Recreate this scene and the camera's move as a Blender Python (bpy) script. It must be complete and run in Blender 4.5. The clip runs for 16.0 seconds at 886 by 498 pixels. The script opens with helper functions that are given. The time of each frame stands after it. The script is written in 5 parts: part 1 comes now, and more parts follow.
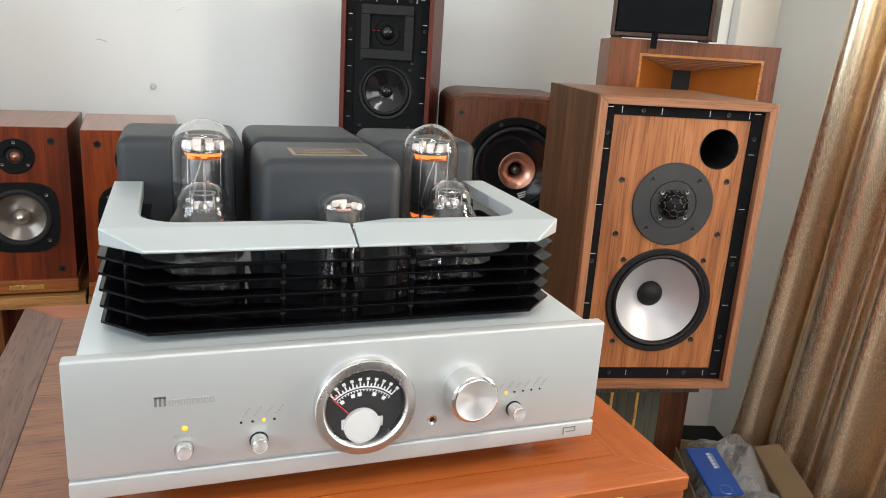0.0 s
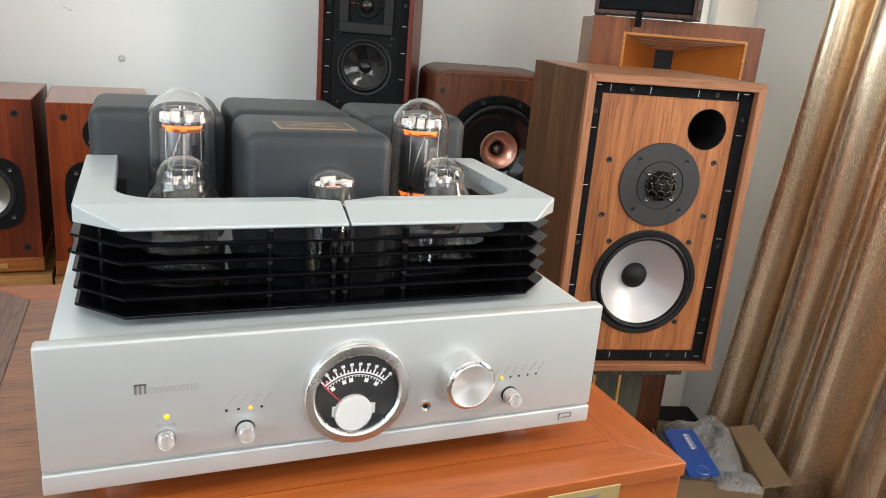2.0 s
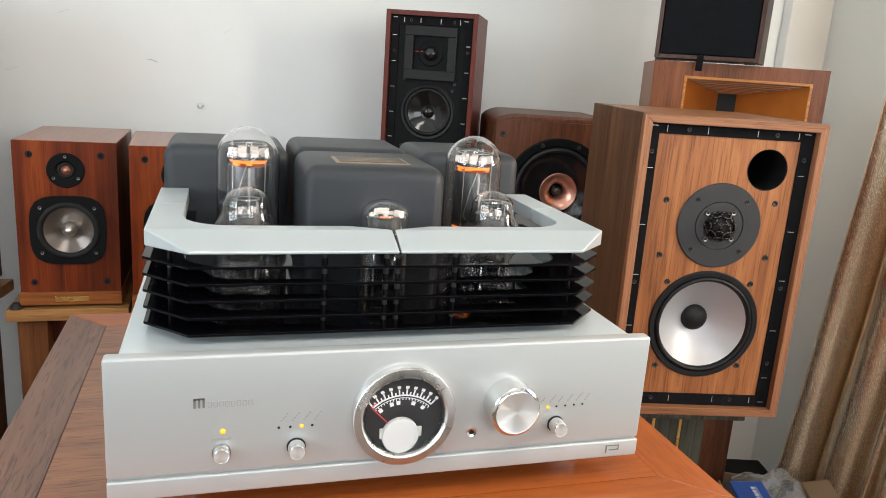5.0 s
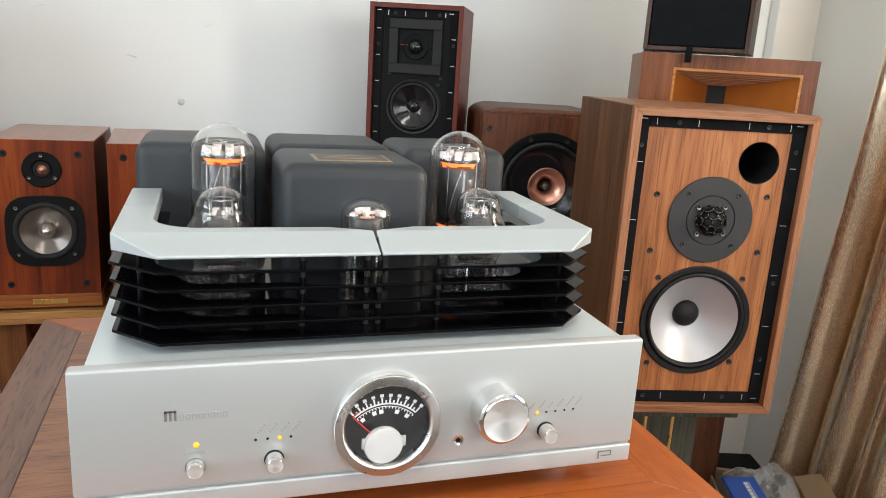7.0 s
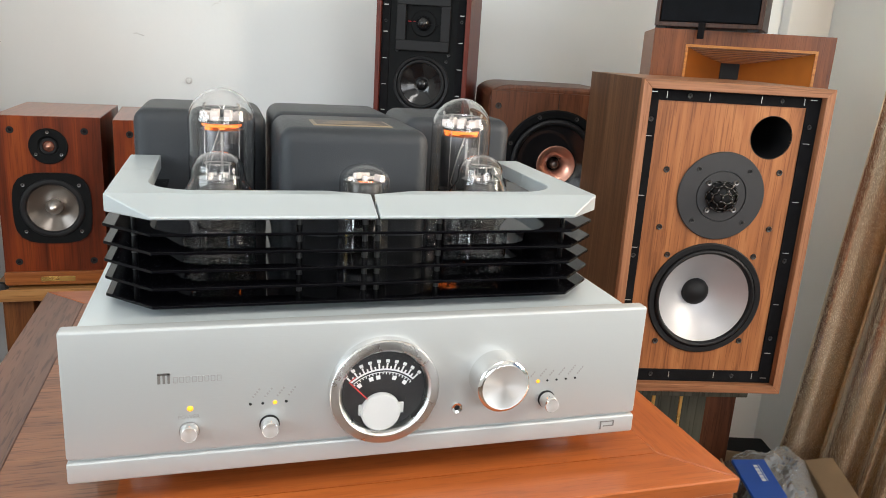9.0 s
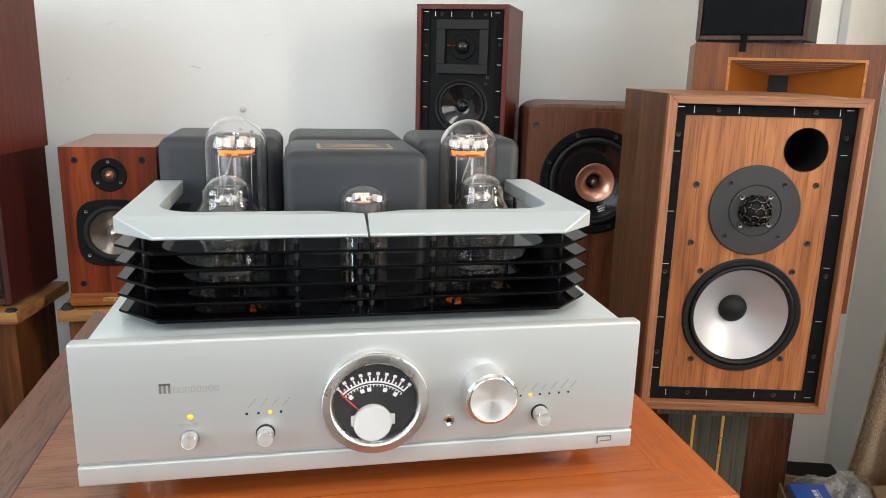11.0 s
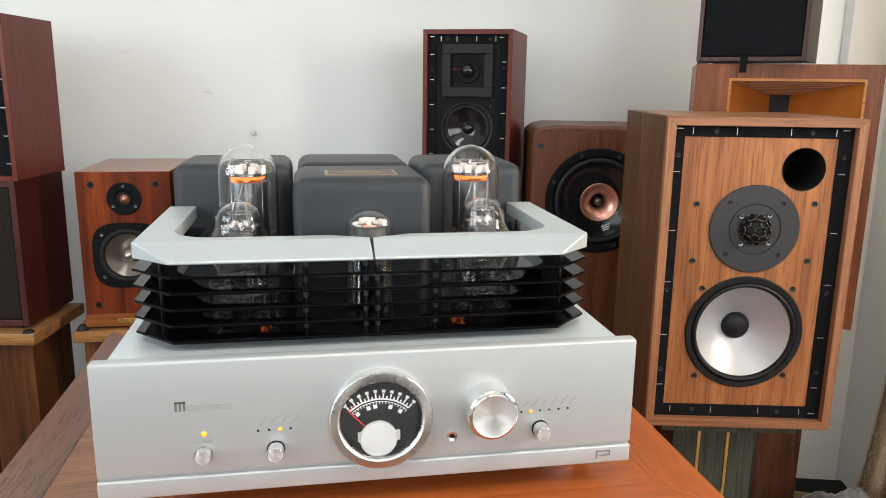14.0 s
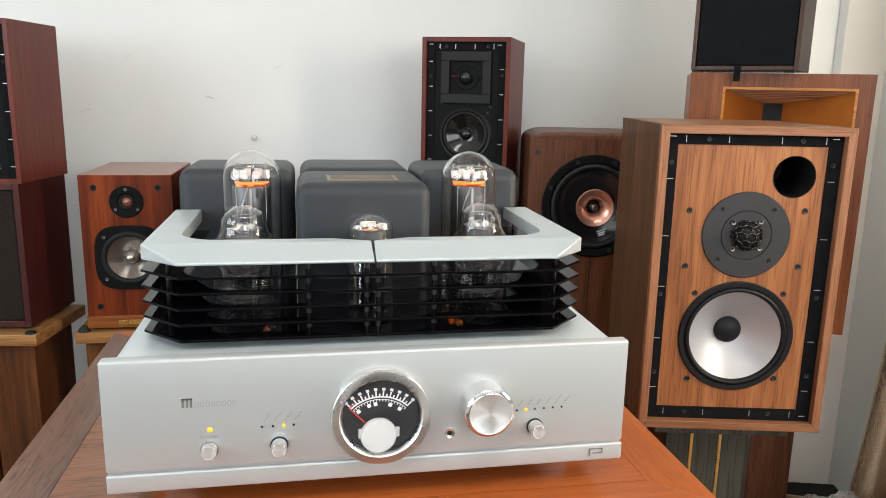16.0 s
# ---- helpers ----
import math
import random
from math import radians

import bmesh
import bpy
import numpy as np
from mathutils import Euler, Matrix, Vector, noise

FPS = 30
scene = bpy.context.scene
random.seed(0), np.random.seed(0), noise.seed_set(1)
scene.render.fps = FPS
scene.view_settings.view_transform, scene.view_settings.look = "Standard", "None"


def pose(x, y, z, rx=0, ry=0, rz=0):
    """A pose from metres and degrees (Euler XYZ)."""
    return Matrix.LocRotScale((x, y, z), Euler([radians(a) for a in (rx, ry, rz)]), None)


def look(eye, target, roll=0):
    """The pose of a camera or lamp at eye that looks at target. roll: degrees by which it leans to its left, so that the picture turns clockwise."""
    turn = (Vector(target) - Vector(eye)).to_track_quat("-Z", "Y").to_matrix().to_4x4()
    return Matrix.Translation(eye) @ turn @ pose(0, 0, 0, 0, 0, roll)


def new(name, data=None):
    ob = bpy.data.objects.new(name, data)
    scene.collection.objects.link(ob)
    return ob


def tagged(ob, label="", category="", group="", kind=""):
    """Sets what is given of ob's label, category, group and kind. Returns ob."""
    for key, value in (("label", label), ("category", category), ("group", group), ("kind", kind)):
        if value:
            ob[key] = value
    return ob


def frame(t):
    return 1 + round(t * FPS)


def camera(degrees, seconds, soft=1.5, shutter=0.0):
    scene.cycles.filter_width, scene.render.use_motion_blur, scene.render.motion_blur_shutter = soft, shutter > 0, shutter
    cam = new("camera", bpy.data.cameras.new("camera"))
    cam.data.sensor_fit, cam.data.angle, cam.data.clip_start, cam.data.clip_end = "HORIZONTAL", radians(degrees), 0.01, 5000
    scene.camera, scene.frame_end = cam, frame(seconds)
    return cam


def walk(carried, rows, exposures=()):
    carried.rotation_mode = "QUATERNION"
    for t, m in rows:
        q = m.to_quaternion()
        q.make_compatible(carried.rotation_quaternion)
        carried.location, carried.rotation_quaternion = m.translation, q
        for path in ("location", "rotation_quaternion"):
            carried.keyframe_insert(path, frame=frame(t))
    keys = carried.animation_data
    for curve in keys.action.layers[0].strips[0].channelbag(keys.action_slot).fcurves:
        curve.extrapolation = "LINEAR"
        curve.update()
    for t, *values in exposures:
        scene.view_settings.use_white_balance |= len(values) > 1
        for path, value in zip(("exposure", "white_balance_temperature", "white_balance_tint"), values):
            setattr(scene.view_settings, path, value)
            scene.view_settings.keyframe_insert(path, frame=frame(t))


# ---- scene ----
cam = camera(61.2, 16.0, soft=0.95)
METRES, EYE, TILT, LEAN, TURN = 0.305, 1.06, 0.0, 0.0, -20.2
ROWS = [
    (0.0, 0.0, 0.0, 0.0, 1.01, -15.72, -3.6),
    (0.5, -0.0438, 0.0474, -0.0201, -0.69, -16.5, -3.85),
    (1.0, -0.0548, 0.1077, -0.023, -1.62, -17.06, -4.15),
    (1.5, -0.0715, 0.1172, -0.0268, -1.75, -17.24, -4.42),
    (2.0, -0.0646, 0.0852, -0.0315, -1.09, -17.05, -4.55),
    (2.5, -0.0559, 0.0216, -0.0188, 0.22, -16.5, -4.48),
    (3.0, -0.0482, -0.0282, -0.0246, 1.74, -15.81, -4.33),
    (3.5, -0.031, -0.0212, -0.0472, 3.18, -15.03, -4.15),
    (4.0, -0.0297, -0.0134, -0.0604, 3.98, -14.47, -4.08),
    (4.5, -0.0261, -0.0011, -0.0637, 4.28, -13.99, -3.98),
    (5.0, -0.0117, 0.0108, -0.0596, 4.01, -13.76, -3.9),
    (7.5, -0.0035, 0.1127, -0.0657, 3.07, -14.34, -3.49),
    (8.0, -0.0006, 0.1188, -0.0823, 3.42, -14.64, -3.6),
    (8.5, 0.0161, 0.1237, -0.1188, 3.74, -14.94, -3.63),
    (9.0, 0.0366, 0.1216, -0.1273, 4.11, -15.1, -3.42),
    (11.5, 0.2808, 0.0727, -0.1033, 10.2, -13.22, -1.17),
    (12.0, 0.2856, 0.0645, -0.09, 10.37, -12.85, -1.11),
    (12.5, 0.2802, 0.0645, -0.088, 10.33, -12.62, -1.0),
    (13.0, 0.2777, 0.0487, -0.0835, 10.18, -12.46, -0.87),
    (13.5, 0.2818, 0.032, -0.0867, 10.12, -12.38, -0.8),
    (14.0, 0.2874, 0.0117, -0.084, 10.05, -12.36, -0.82),
    (14.5, 0.2971, -0.0209, -0.0916, 10.0, -12.3, -0.94),
    (15.0, 0.3012, -0.0599, -0.0778, 9.92, -12.14, -1.08),
    (15.5, 0.2934, -0.0683, -0.0699, 9.87, -11.98, -1.16),
    (16.0, 0.2947, -0.0575, -0.0734, 9.9, -11.99, -1.17),
]
walk(cam, [(t, pose(0, 0, EYE, TILT, LEAN, TURN) @ pose(METRES * x, METRES * y, METRES * z, 90 + pitch, roll, yaw)) for t, x, y, z, yaw, pitch, roll in ROWS])

# ---- light and world ----
world = bpy.data.worlds.new("world")
scene.world = world
world.use_nodes = True
wn = world.node_tree
sky = wn.nodes.new("ShaderNodeTexSky")
sky.sky_type, sky.sun_disc = "NISHITA", False
sky.sun_elevation, sky.sun_rotation = radians(35), radians(200)
wn.nodes["Background"].inputs[1].default_value = 0.10
wn.links.new(sky.outputs[0], wn.nodes["Background"].inputs[0])


def area_lamp(name, eye, target, sx, sy, watts, colour):
    data = bpy.data.lights.new(name, "AREA")
    data.shape, data.size, data.size_y, data.energy, data.color = "RECTANGLE", sx, sy, watts, colour
    ob = new(name, data)
    ob.matrix_world = look(eye, target)
    return ob


# daylight through the windows round the camera and behind the curtain, and the ceiling panel
area_lamp("window_light", (-2.04, -0.35, 1.62), (0, -0.35, 1.42), 1.9, 1.15, 43, (0.86, 0.95, 1.0))
area_lamp("window_light", (-0.95, -2.32, 1.55), (-0.95, 0, 1.45), 1.7, 1.3, 11, (0.90, 0.96, 1.0))
area_lamp("window_light", (0.95, -2.32, 1.55), (0.95, 0, 1.45), 1.3, 1.3, 25, (0.97, 0.98, 1.0))
area_lamp("window_light", (1.63, 0.18, 1.42), (0, 0.18, 1.42), 0.42, 0.8, 29, (1.0, 0.88, 0.74))
area_lamp("window_light", (1.63, 0.84, 1.48), (0, 0.84, 1.48), 0.6, 1.4, 31, (1.0, 0.91, 0.78))
area_lamp("panel_light", (0.1, -0.35, 2.62), (0.1, -0.35, 0), 0.8, 0.35, 11, (1.0, 0.97, 0.93))

# ---- materials ----


def mat(name, base, rough=0.5, metal=0.0, bump=0.0, bscale=200.0, var=0.0, vscale=6.0, coat=0.0, spec=0.5):
    """Plain surface with two scales of variation in colour, gloss and relief."""
    m = bpy.data.materials.new(name)
    m.use_nodes = True
    nt, b = m.node_tree, m.node_tree.nodes["Principled BSDF"]
    b.inputs["Base Color"].default_value = (*base, 1)
    b.inputs["Roughness"].default_value = rough
    b.inputs["Metallic"].default_value = metal
    b.inputs["Coat Weight"].default_value = coat
    b.inputs["Coat Roughness"].default_value = 0.15
    b.inputs["Specular IOR Level"].default_value = spec
    tc = nt.nodes.new("ShaderNodeTexCoord")
    if var:
        n = nt.nodes.new("ShaderNodeTexNoise")
        n.inputs["Scale"].default_value, n.inputs["Detail"].default_value = vscale, 6
        nt.links.new(tc.outputs["Object"], n.inputs["Vector"])
        ramp = nt.nodes.new("ShaderNodeValToRGB")
        ramp.color_ramp.elements[0].position, ramp.color_ramp.elements[1].position = 0.3, 0.7
        ramp.color_ramp.elements[0].color = (*[c * (1 - var) for c in base], 1)
        ramp.color_ramp.elements[1].color = (*[min(1, c * (1 + var)) for c in base], 1)
        nt.links.new(n.outputs[0], ramp.inputs[0])
        nt.links.new(ramp.outputs[0], b.inputs["Base Color"])
        mr = nt.nodes.new("ShaderNodeMapRange")
        mr.inputs[3].default_value, mr.inputs[4].default_value = max(0.02, rough - 0.08), min(1, rough + 0.08)
        nt.links.new(n.outputs[0], mr.inputs[0])
        nt.links.new(mr.outputs[0], b.inputs["Roughness"])
    if bump:
        n2 = nt.nodes.new("ShaderNodeTexNoise")
        n2.inputs["Scale"].default_value, n2.inputs["Detail"].default_value = bscale, 3
        nt.links.new(tc.outputs["Object"], n2.inputs["Vector"])
        bp = nt.nodes.new("ShaderNodeBump")
        bp.inputs["Strength"].default_value, bp.inputs["Distance"].default_value = bump, 0.001
        nt.links.new(n2.outputs[0], bp.inputs["Height"])
        nt.links.new(bp.outputs[0], b.inputs["Normal"])
    return m


def wood(name, dark, mid, light, grain="z", rough=0.35, coat=0.3, scale=1.0, band=0.5, bump=0.08, pore=0.8, spec=0.35, streak=(700, 18), figure=0.0):
    """Veneer: broad bands, fine pores and streaks drawn out along the grain axis."""
    m = bpy.data.materials.new(name)
    m.use_nodes = True
    nt, b = m.node_tree, m.node_tree.nodes["Principled BSDF"]
    L = nt.links.new
    tc = nt.nodes.new("ShaderNodeTexCoord")
    info = nt.nodes.new("ShaderNodeObjectInfo")
    off = nt.nodes.new("ShaderNodeVectorMath")
    off.operation = "SCALE"
    off.inputs[0].default_value = (3.1, 5.7, 2.3)
    L(info.outputs["Random"], off.inputs["Scale"])
    add = nt.nodes.new("ShaderNodeVectorMath")
    L(tc.outputs["Object"], add.inputs[0])
    L(off.outputs[0], add.inputs[1])

    def stretched(across, along, detail, distort):
        mp = nt.nodes.new("ShaderNodeMapping")
        s = [across * scale] * 3
        s["xyz".index(grain)] = along * scale
        mp.inputs["Scale"].default_value = s
        L(add.outputs[0], mp.inputs["Vector"])
        n = nt.nodes.new("ShaderNodeTexNoise")
        n.inputs["Scale"].default_value = 1
        n.inputs["Detail"].default_value, n.inputs["Distortion"].default_value = detail, distort
        L(mp.outputs[0], n.inputs["Vector"])
        return n.outputs[0]

    broad, fine, pores = stretched(22, 1.6, 3, 1.2), stretched(150, 5, 4, 0.4), stretched(*streak, 2, 0)
    mix = nt.nodes.new("ShaderNodeMix")
    mix.inputs[0].default_value = 1 - band
    L(broad, mix.inputs[2])
    L(fine, mix.inputs[3])
    ramp = nt.nodes.new("ShaderNodeValToRGB")
    e = ramp.color_ramp.elements
    e[0].position, e[1].position = 0.34, 0.66
    e[0].color, e[1].color = (*dark, 1), (*light, 1)
    e.new(0.5).color = (*mid, 1)
    if figure:
        # broad flame figure under the straight grain
        flame = nt.nodes.new("ShaderNodeMix")
        flame.inputs[0].default_value = figure
        L(mix.outputs[0], flame.inputs[2])
        L(stretched(13, 1.1, 4, 3.2), flame.inputs[3])
        mix = flame
    L(mix.outputs[0], ramp.inputs[0])
    pr = nt.nodes.new("ShaderNodeValToRGB")
    pr.color_ramp.elements[0].position, pr.color_ramp.elements[1].position = 0.36, 0.46
    pr.color_ramp.elements[0].color = (0.55, 0.5, 0.47, 1)
    L(pores, pr.inputs[0])
    mul = nt.nodes.new("ShaderNodeMix")
    mul.data_type, mul.blend_type = "RGBA", "MULTIPLY"
    mul.inputs[0].default_value = pore
    L(ramp.outputs[0], mul.inputs[6])
    L(pr.outputs[0], mul.inputs[7])
    L(mul.outputs[2], b.inputs["Base Color"])
    b.inputs["Roughness"].default_value = rough
    b.inputs["Specular IOR Level"].default_value = spec
    b.inputs["Coat Weight"].default_value, b.inputs["Coat Roughness"].default_value = coat, 0.2
    bp = nt.nodes.new("ShaderNodeBump")
    bp.inputs["Strength"].default_value, bp.inputs["Distance"].default_value = bump, 0.0006
    L(pores, bp.inputs["Height"])
    L(bp.outputs[0], b.inputs["Normal"])
    return m


def brushed(name, base, rough, along="x", strength=0.10, metal=0.9):
    """Brushed metal: fine scratches drawn out along one axis."""
    m = mat(name, base, rough, metal)
    nt, b = m.node_tree, m.node_tree.nodes["Principled BSDF"]
    tc = nt.nodes.new("ShaderNodeTexCoord")
    mp = nt.nodes.new("ShaderNodeMapping")
    s = [1600.0] * 3
    s["xyz".index(along)] = 14.0
    mp.inputs["Scale"].default_value = s
    n = nt.nodes.new("ShaderNodeTexNoise")
    n.inputs["Scale"].default_value, n.inputs["Detail"].default_value = 1, 3
    nt.links.new(tc.outputs["Object"], mp.inputs[0])
    nt.links.new(mp.outputs[0], n.inputs["Vector"])
    bp = nt.nodes.new("ShaderNodeBump")
    bp.inputs["Strength"].default_value, bp.inputs["Distance"].default_value = strength, 0.0004
    nt.links.new(n.outputs[0], bp.inputs["Height"])
    nt.links.new(bp.outputs[0], b.inputs["Normal"])
    mr = nt.nodes.new("ShaderNodeMapRange")
    mr.inputs[3].default_value, mr.inputs[4].default_value = rough - 0.06, rough + 0.08
    nt.links.new(n.outputs[0], mr.inputs[0])
    nt.links.new(mr.outputs[0], b.inputs["Roughness"])
    return m


def glass(name, colour=(1, 1, 1), rough=0.0):
    m = bpy.data.materials.new(name)
    m.use_nodes = True
    b = m.node_tree.nodes["Principled BSDF"]
    b.inputs["Base Color"].default_value = (*colour, 1)
    b.inputs["Transmission Weight"].default_value, b.inputs["Roughness"].default_value = 1, rough
    b.inputs["IOR"].default_value = 1.45
    return m


def glow(name, colour, strength):
    m = bpy.data.materials.new(name)
    m.use_nodes = True
    b = m.node_tree.nodes["Principled BSDF"]
    b.inputs["Base Color"].default_value = (*colour, 1)
    b.inputs["Emission Color"].default_value, b.inputs["Emission Strength"].default_value = (*colour, 1), strength
    return m


M_WALL = mat("wall_paint", (0.755, 0.785, 0.785), 0.75, 0, 0.25, 90, 0.03, 2.5)
M_WALLREAR = mat("unseen_wall_dark", (0.20, 0.18, 0.165), 0.8, 0, 0.2, 90, 0.05, 3)
M_WALLWARM = mat("cream_paint", (0.74, 0.74, 0.725), 0.75, 0, 0.2, 90, 0.02, 3)
M_SCUFF = mat("scuff", (0.30, 0.29, 0.28), 0.8, var=0.4, vscale=60)
M_WHITE = mat("white_plastic", (0.60, 0.60, 0.59), 0.45, var=0.03)
M_HUB = mat("satin_white_cover", (0.45, 0.45, 0.44), 0.5, var=0.03)
M_CEIL = mat("ceiling_paint", (0.82, 0.82, 0.80), 0.8, var=0.02)
M_FLOOR = wood("floor_boards", (0.10, 0.06, 0.035), (0.16, 0.10, 0.06), (0.22, 0.14, 0.085), "y", 0.4, 0.2)
M_ALU = brushed("brushed_aluminium", (0.52, 0.541, 0.539), 0.40, "x", 0.12, 0.33)
M_ALUTOP = mat("satin_aluminium", (0.49, 0.54, 0.555), 0.40, 0.35, 0.06, 900, 0.02, 12)
M_CHASSIS = mat("pale_satin_aluminium", (0.70, 0.765, 0.785), 0.42, 0.45, 0.06, 900, 0.02, 12)
M_CHROME = mat("polished_metal", (0.82, 0.81, 0.80), 0.12, 1.0, 0, 1, 0.02, 30)
M_TURNED = brushed("turned_aluminium", (0.80, 0.78, 0.75), 0.28, "y", 0.08, 1.0)
M_BLACKGLOSS = mat("black_acrylic", (0.003, 0.003, 0.004), 0.05, 0, 0, 1, 0, 1, 0.0, 0.12)
M_BLACK = mat("black_plastic", (0.008, 0.008, 0.009), 0.55, 0, 0.2, 300, 0.2, 20, spec=0.3)
M_BLACKBAF = mat("black_baffle", (0.004, 0.0045, 0.005), 0.55, 0, 0.15, 400, 0.2, 15, spec=0.12)
M_FELT = mat("black_felt", (0.007, 0.007, 0.008), 0.95, 0, 0.5, 900, 0.3, 60, spec=0.15)
M_RUBBER = mat("rubber", (0.008, 0.008, 0.009), 0.5, 0, 0.1, 500, 0.2, 30, spec=0.28)
M_TRAFO = mat("grey_powder_coat", (0.023, 0.0275, 0.033), 0.45, 0.1, 0.35, 1400, 0.06, 8)
M_BRASS = mat("aged_brass", (0.34, 0.26, 0.17), 0.38, 0.9, 0.1, 300, 0.12, 40)
M_BRONZE = mat("dark_bronze", (0.085, 0.060, 0.045), 0.4, 0.5, 0.1, 300, 0.15, 60)
M_GOLD = mat("gold_metal", (0.85, 0.58, 0.20), 0.28, 1.0, 0, 1, 0.05, 30)
M_PLAQUE = mat("plaque_brass", (0.55, 0.42, 0.19), 0.5, 0.6, 0.1, 300, 0.08, 60)
M_GLASS = glass("tube_glass")
M_PANE = glass("meter_glass")
M_PANE.node_tree.nodes["Principled BSDF"].inputs["IOR"].default_value = 1.15
M_ORANGE = glow("hot_cathode", (1.0, 0.20, 0.03), 1.15)
M_CERAMIC = mat("white_ceramic", (0.55, 0.49, 0.46), 0.4, var=0.05, vscale=60)
M_ANODE = mat("grey_anode", (0.10, 0.10, 0.105), 0.33, 0.85, 0.1, 500, 0.12, 30)
M_WIRE = mat("nickel_wire", (0.40, 0.39, 0.38), 0.3, 1.0)
M_DIAL = mat("dial_black", (0.012, 0.012, 0.013), 0.5)
M_INK = mat("white_ink", (0.70, 0.70, 0.69), 0.6)
M_RED = mat("red_needle", (0.55, 0.03, 0.03), 0.5)
M_GREYINK = mat("grey_print", (0.20, 0.19, 0.18), 0.6, 0.2)
M_FAINTINK = mat("faint_print", (0.40, 0.395, 0.39), 0.6, 0.2)
M_LED = glow("amber_led", (1.0, 0.42, 0.02), 0.9)
M_TABLE = wood("table_veneer", (0.29, 0.071, 0.016), (0.36, 0.090, 0.019), (0.44, 0.120, 0.027), "x", 0.34, 0.4, 1.0, 0.3, 0.12, 0.35, 0.4, (420, 34), 0.45)
M_TABLE_Y = wood("table_border_veneer", (0.29, 0.070, 0.016), (0.35, 0.087, 0.019), (0.42, 0.114, 0.026), "y", 0.34, 0.4, 1.0, 0.3, 0.12, 0.35, 0.4, (420, 34), 0.45)
# left border and field: dulling by reflections is put into the veneer colour
M_TABLE_L = wood("border_veneer_sheen", (0.115, 0.050, 0.030), (0.165, 0.075, 0.046), (0.21, 0.100, 0.062), "y", 0.38, 0.35, 1.0, 0.45, 0.3, 1.0, 0.5, (420, 34), 0.3)
M_TABLE_F = wood("field_veneer_sheen", (0.155, 0.060, 0.028), (0.245, 0.094, 0.041), (0.31, 0.126, 0.056), "x", 0.38, 0.35, 1.0, 0.4, 0.25, 0.9, 0.5, (420, 34), 0.4)
M_WALNUT = wood("walnut_veneer", (0.180, 0.064, 0.022), (0.335, 0.125, 0.044), (0.455, 0.192, 0.070), "z", 0.42, 0.1, 1.0, 0.3, 0.1, 0.75, 0.33, (520, 16), 0.6)
M_WALNUT_E = wood("walnut_lipping", (0.22, 0.092, 0.045), (0.32, 0.140, 0.069), (0.40, 0.185, 0.092), "z", 0.42, 0.1, 1.2, 0.3, 0.1, 0.6, 0.33, (520, 16))
M_WALNUT_X = wood("walnut_edge", (0.19, 0.080, 0.037), (0.285, 0.124, 0.058), (0.36, 0.165, 0.081), "x", 0.42, 0.1, 1.2, 0.3, 0.1, 0.7, 0.35, (520, 16))
# same walnut, darkened so its colour holds the shade on the cabinet sides
M_WALNUT_SHADED = wood("walnut_side_shaded", (0.060, 0.028, 0.013), (0.13, 0.060, 0.028), (0.195, 0.100, 0.048), "z", 0.45, 0.08, 0.9, 0.6, 0.1, 0.8, 0.28, (520, 16))
M_ROSE = wood("rosewood_veneer", (0.040, 0.007, 0.003), (0.145, 0.024, 0.006), (0.27, 0.058, 0.011), "z", 0.32, 0.1, 0.8, 0.6, 0.06, 0.6, 0.26, (700, 18), 0.45)
M_ROSE_Y = wood("rosewood_top", (0.2, 0.055, 0.024), (0.3, 0.085, 0.036), (0.36, 0.115, 0.05), "y", 0.28, 0.5, 1.0, 0.5)
M_MAHOG = wood("mahogany_veneer", (0.072, 0.011, 0.007), (0.115, 0.019, 0.011), (0.155, 0.029, 0.016), "z", 0.42, 0.08, 1.0, 0.5, 0.06, 0.6, 0.25, (700, 18), 0.3)
M_CABWOOD = wood("brown_veneer", (0.056, 0.018, 0.008), (0.102, 0.034, 0.015), (0.145, 0.054, 0.025), "z", 0.42, 0.1, 1.0, 0.5, 0.08, 0.8, 0.25, (520, 16), 0.3)
M_DARKWOOD = wood("dark_brown_veneer", (0.030, 0.011, 0.006), (0.056, 0.021, 0.011), (0.082, 0.034, 0.018), "z", 0.42, 0.1, 1.0, 0.5, 0.08, 0.8, 0.25, (520, 16), 0.3)
M_HORNBOX = wood("striped_veneer", (0.135, 0.036, 0.010), (0.225, 0.064, 0.018), (0.30, 0.096, 0.029), "z", 0.36, 0.15, 1.0, 0.55, 0.08, 0.7, 0.3, (700, 18), 0.4)
M_PLY = wood("horn_plywood", (0.36, 0.1, 0.014), (0.55, 0.185, 0.026), (0.64, 0.255, 0.044), "x", 0.38, 0.25, 1.4, 0.3)
M_PLYDK = wood("horn_ply_dark", (0.17, 0.046, 0.008), (0.27, 0.08, 0.013), (0.34, 0.115, 0.02), "x", 0.4, 0.2, 1.4, 0.3)
M_PLY_Y = mat("horn_cheek_ply", (0.44, 0.135, 0.019), 0.4, 0, 0.1, 300, 0.16, 14, 0.2)
M_STAND = wood("stand_veneer", (0.035, 0.010, 0.004), (0.105, 0.034, 0.010), (0.19, 0.072, 0.022), "z", 0.32, 0.25, 1.0, 0.75, 0.08, 0.7, 0.3, (700, 18), 0.3)
M_STANDTOP = wood("stand_top_veneer", (0.12, 0.045, 0.013), (0.29, 0.135, 0.044), (0.42, 0.22, 0.080), "x", 0.32, 0.3, 1.0, 0.6, 0.06, 0.7, 0.35, (520, 16), 0.5)
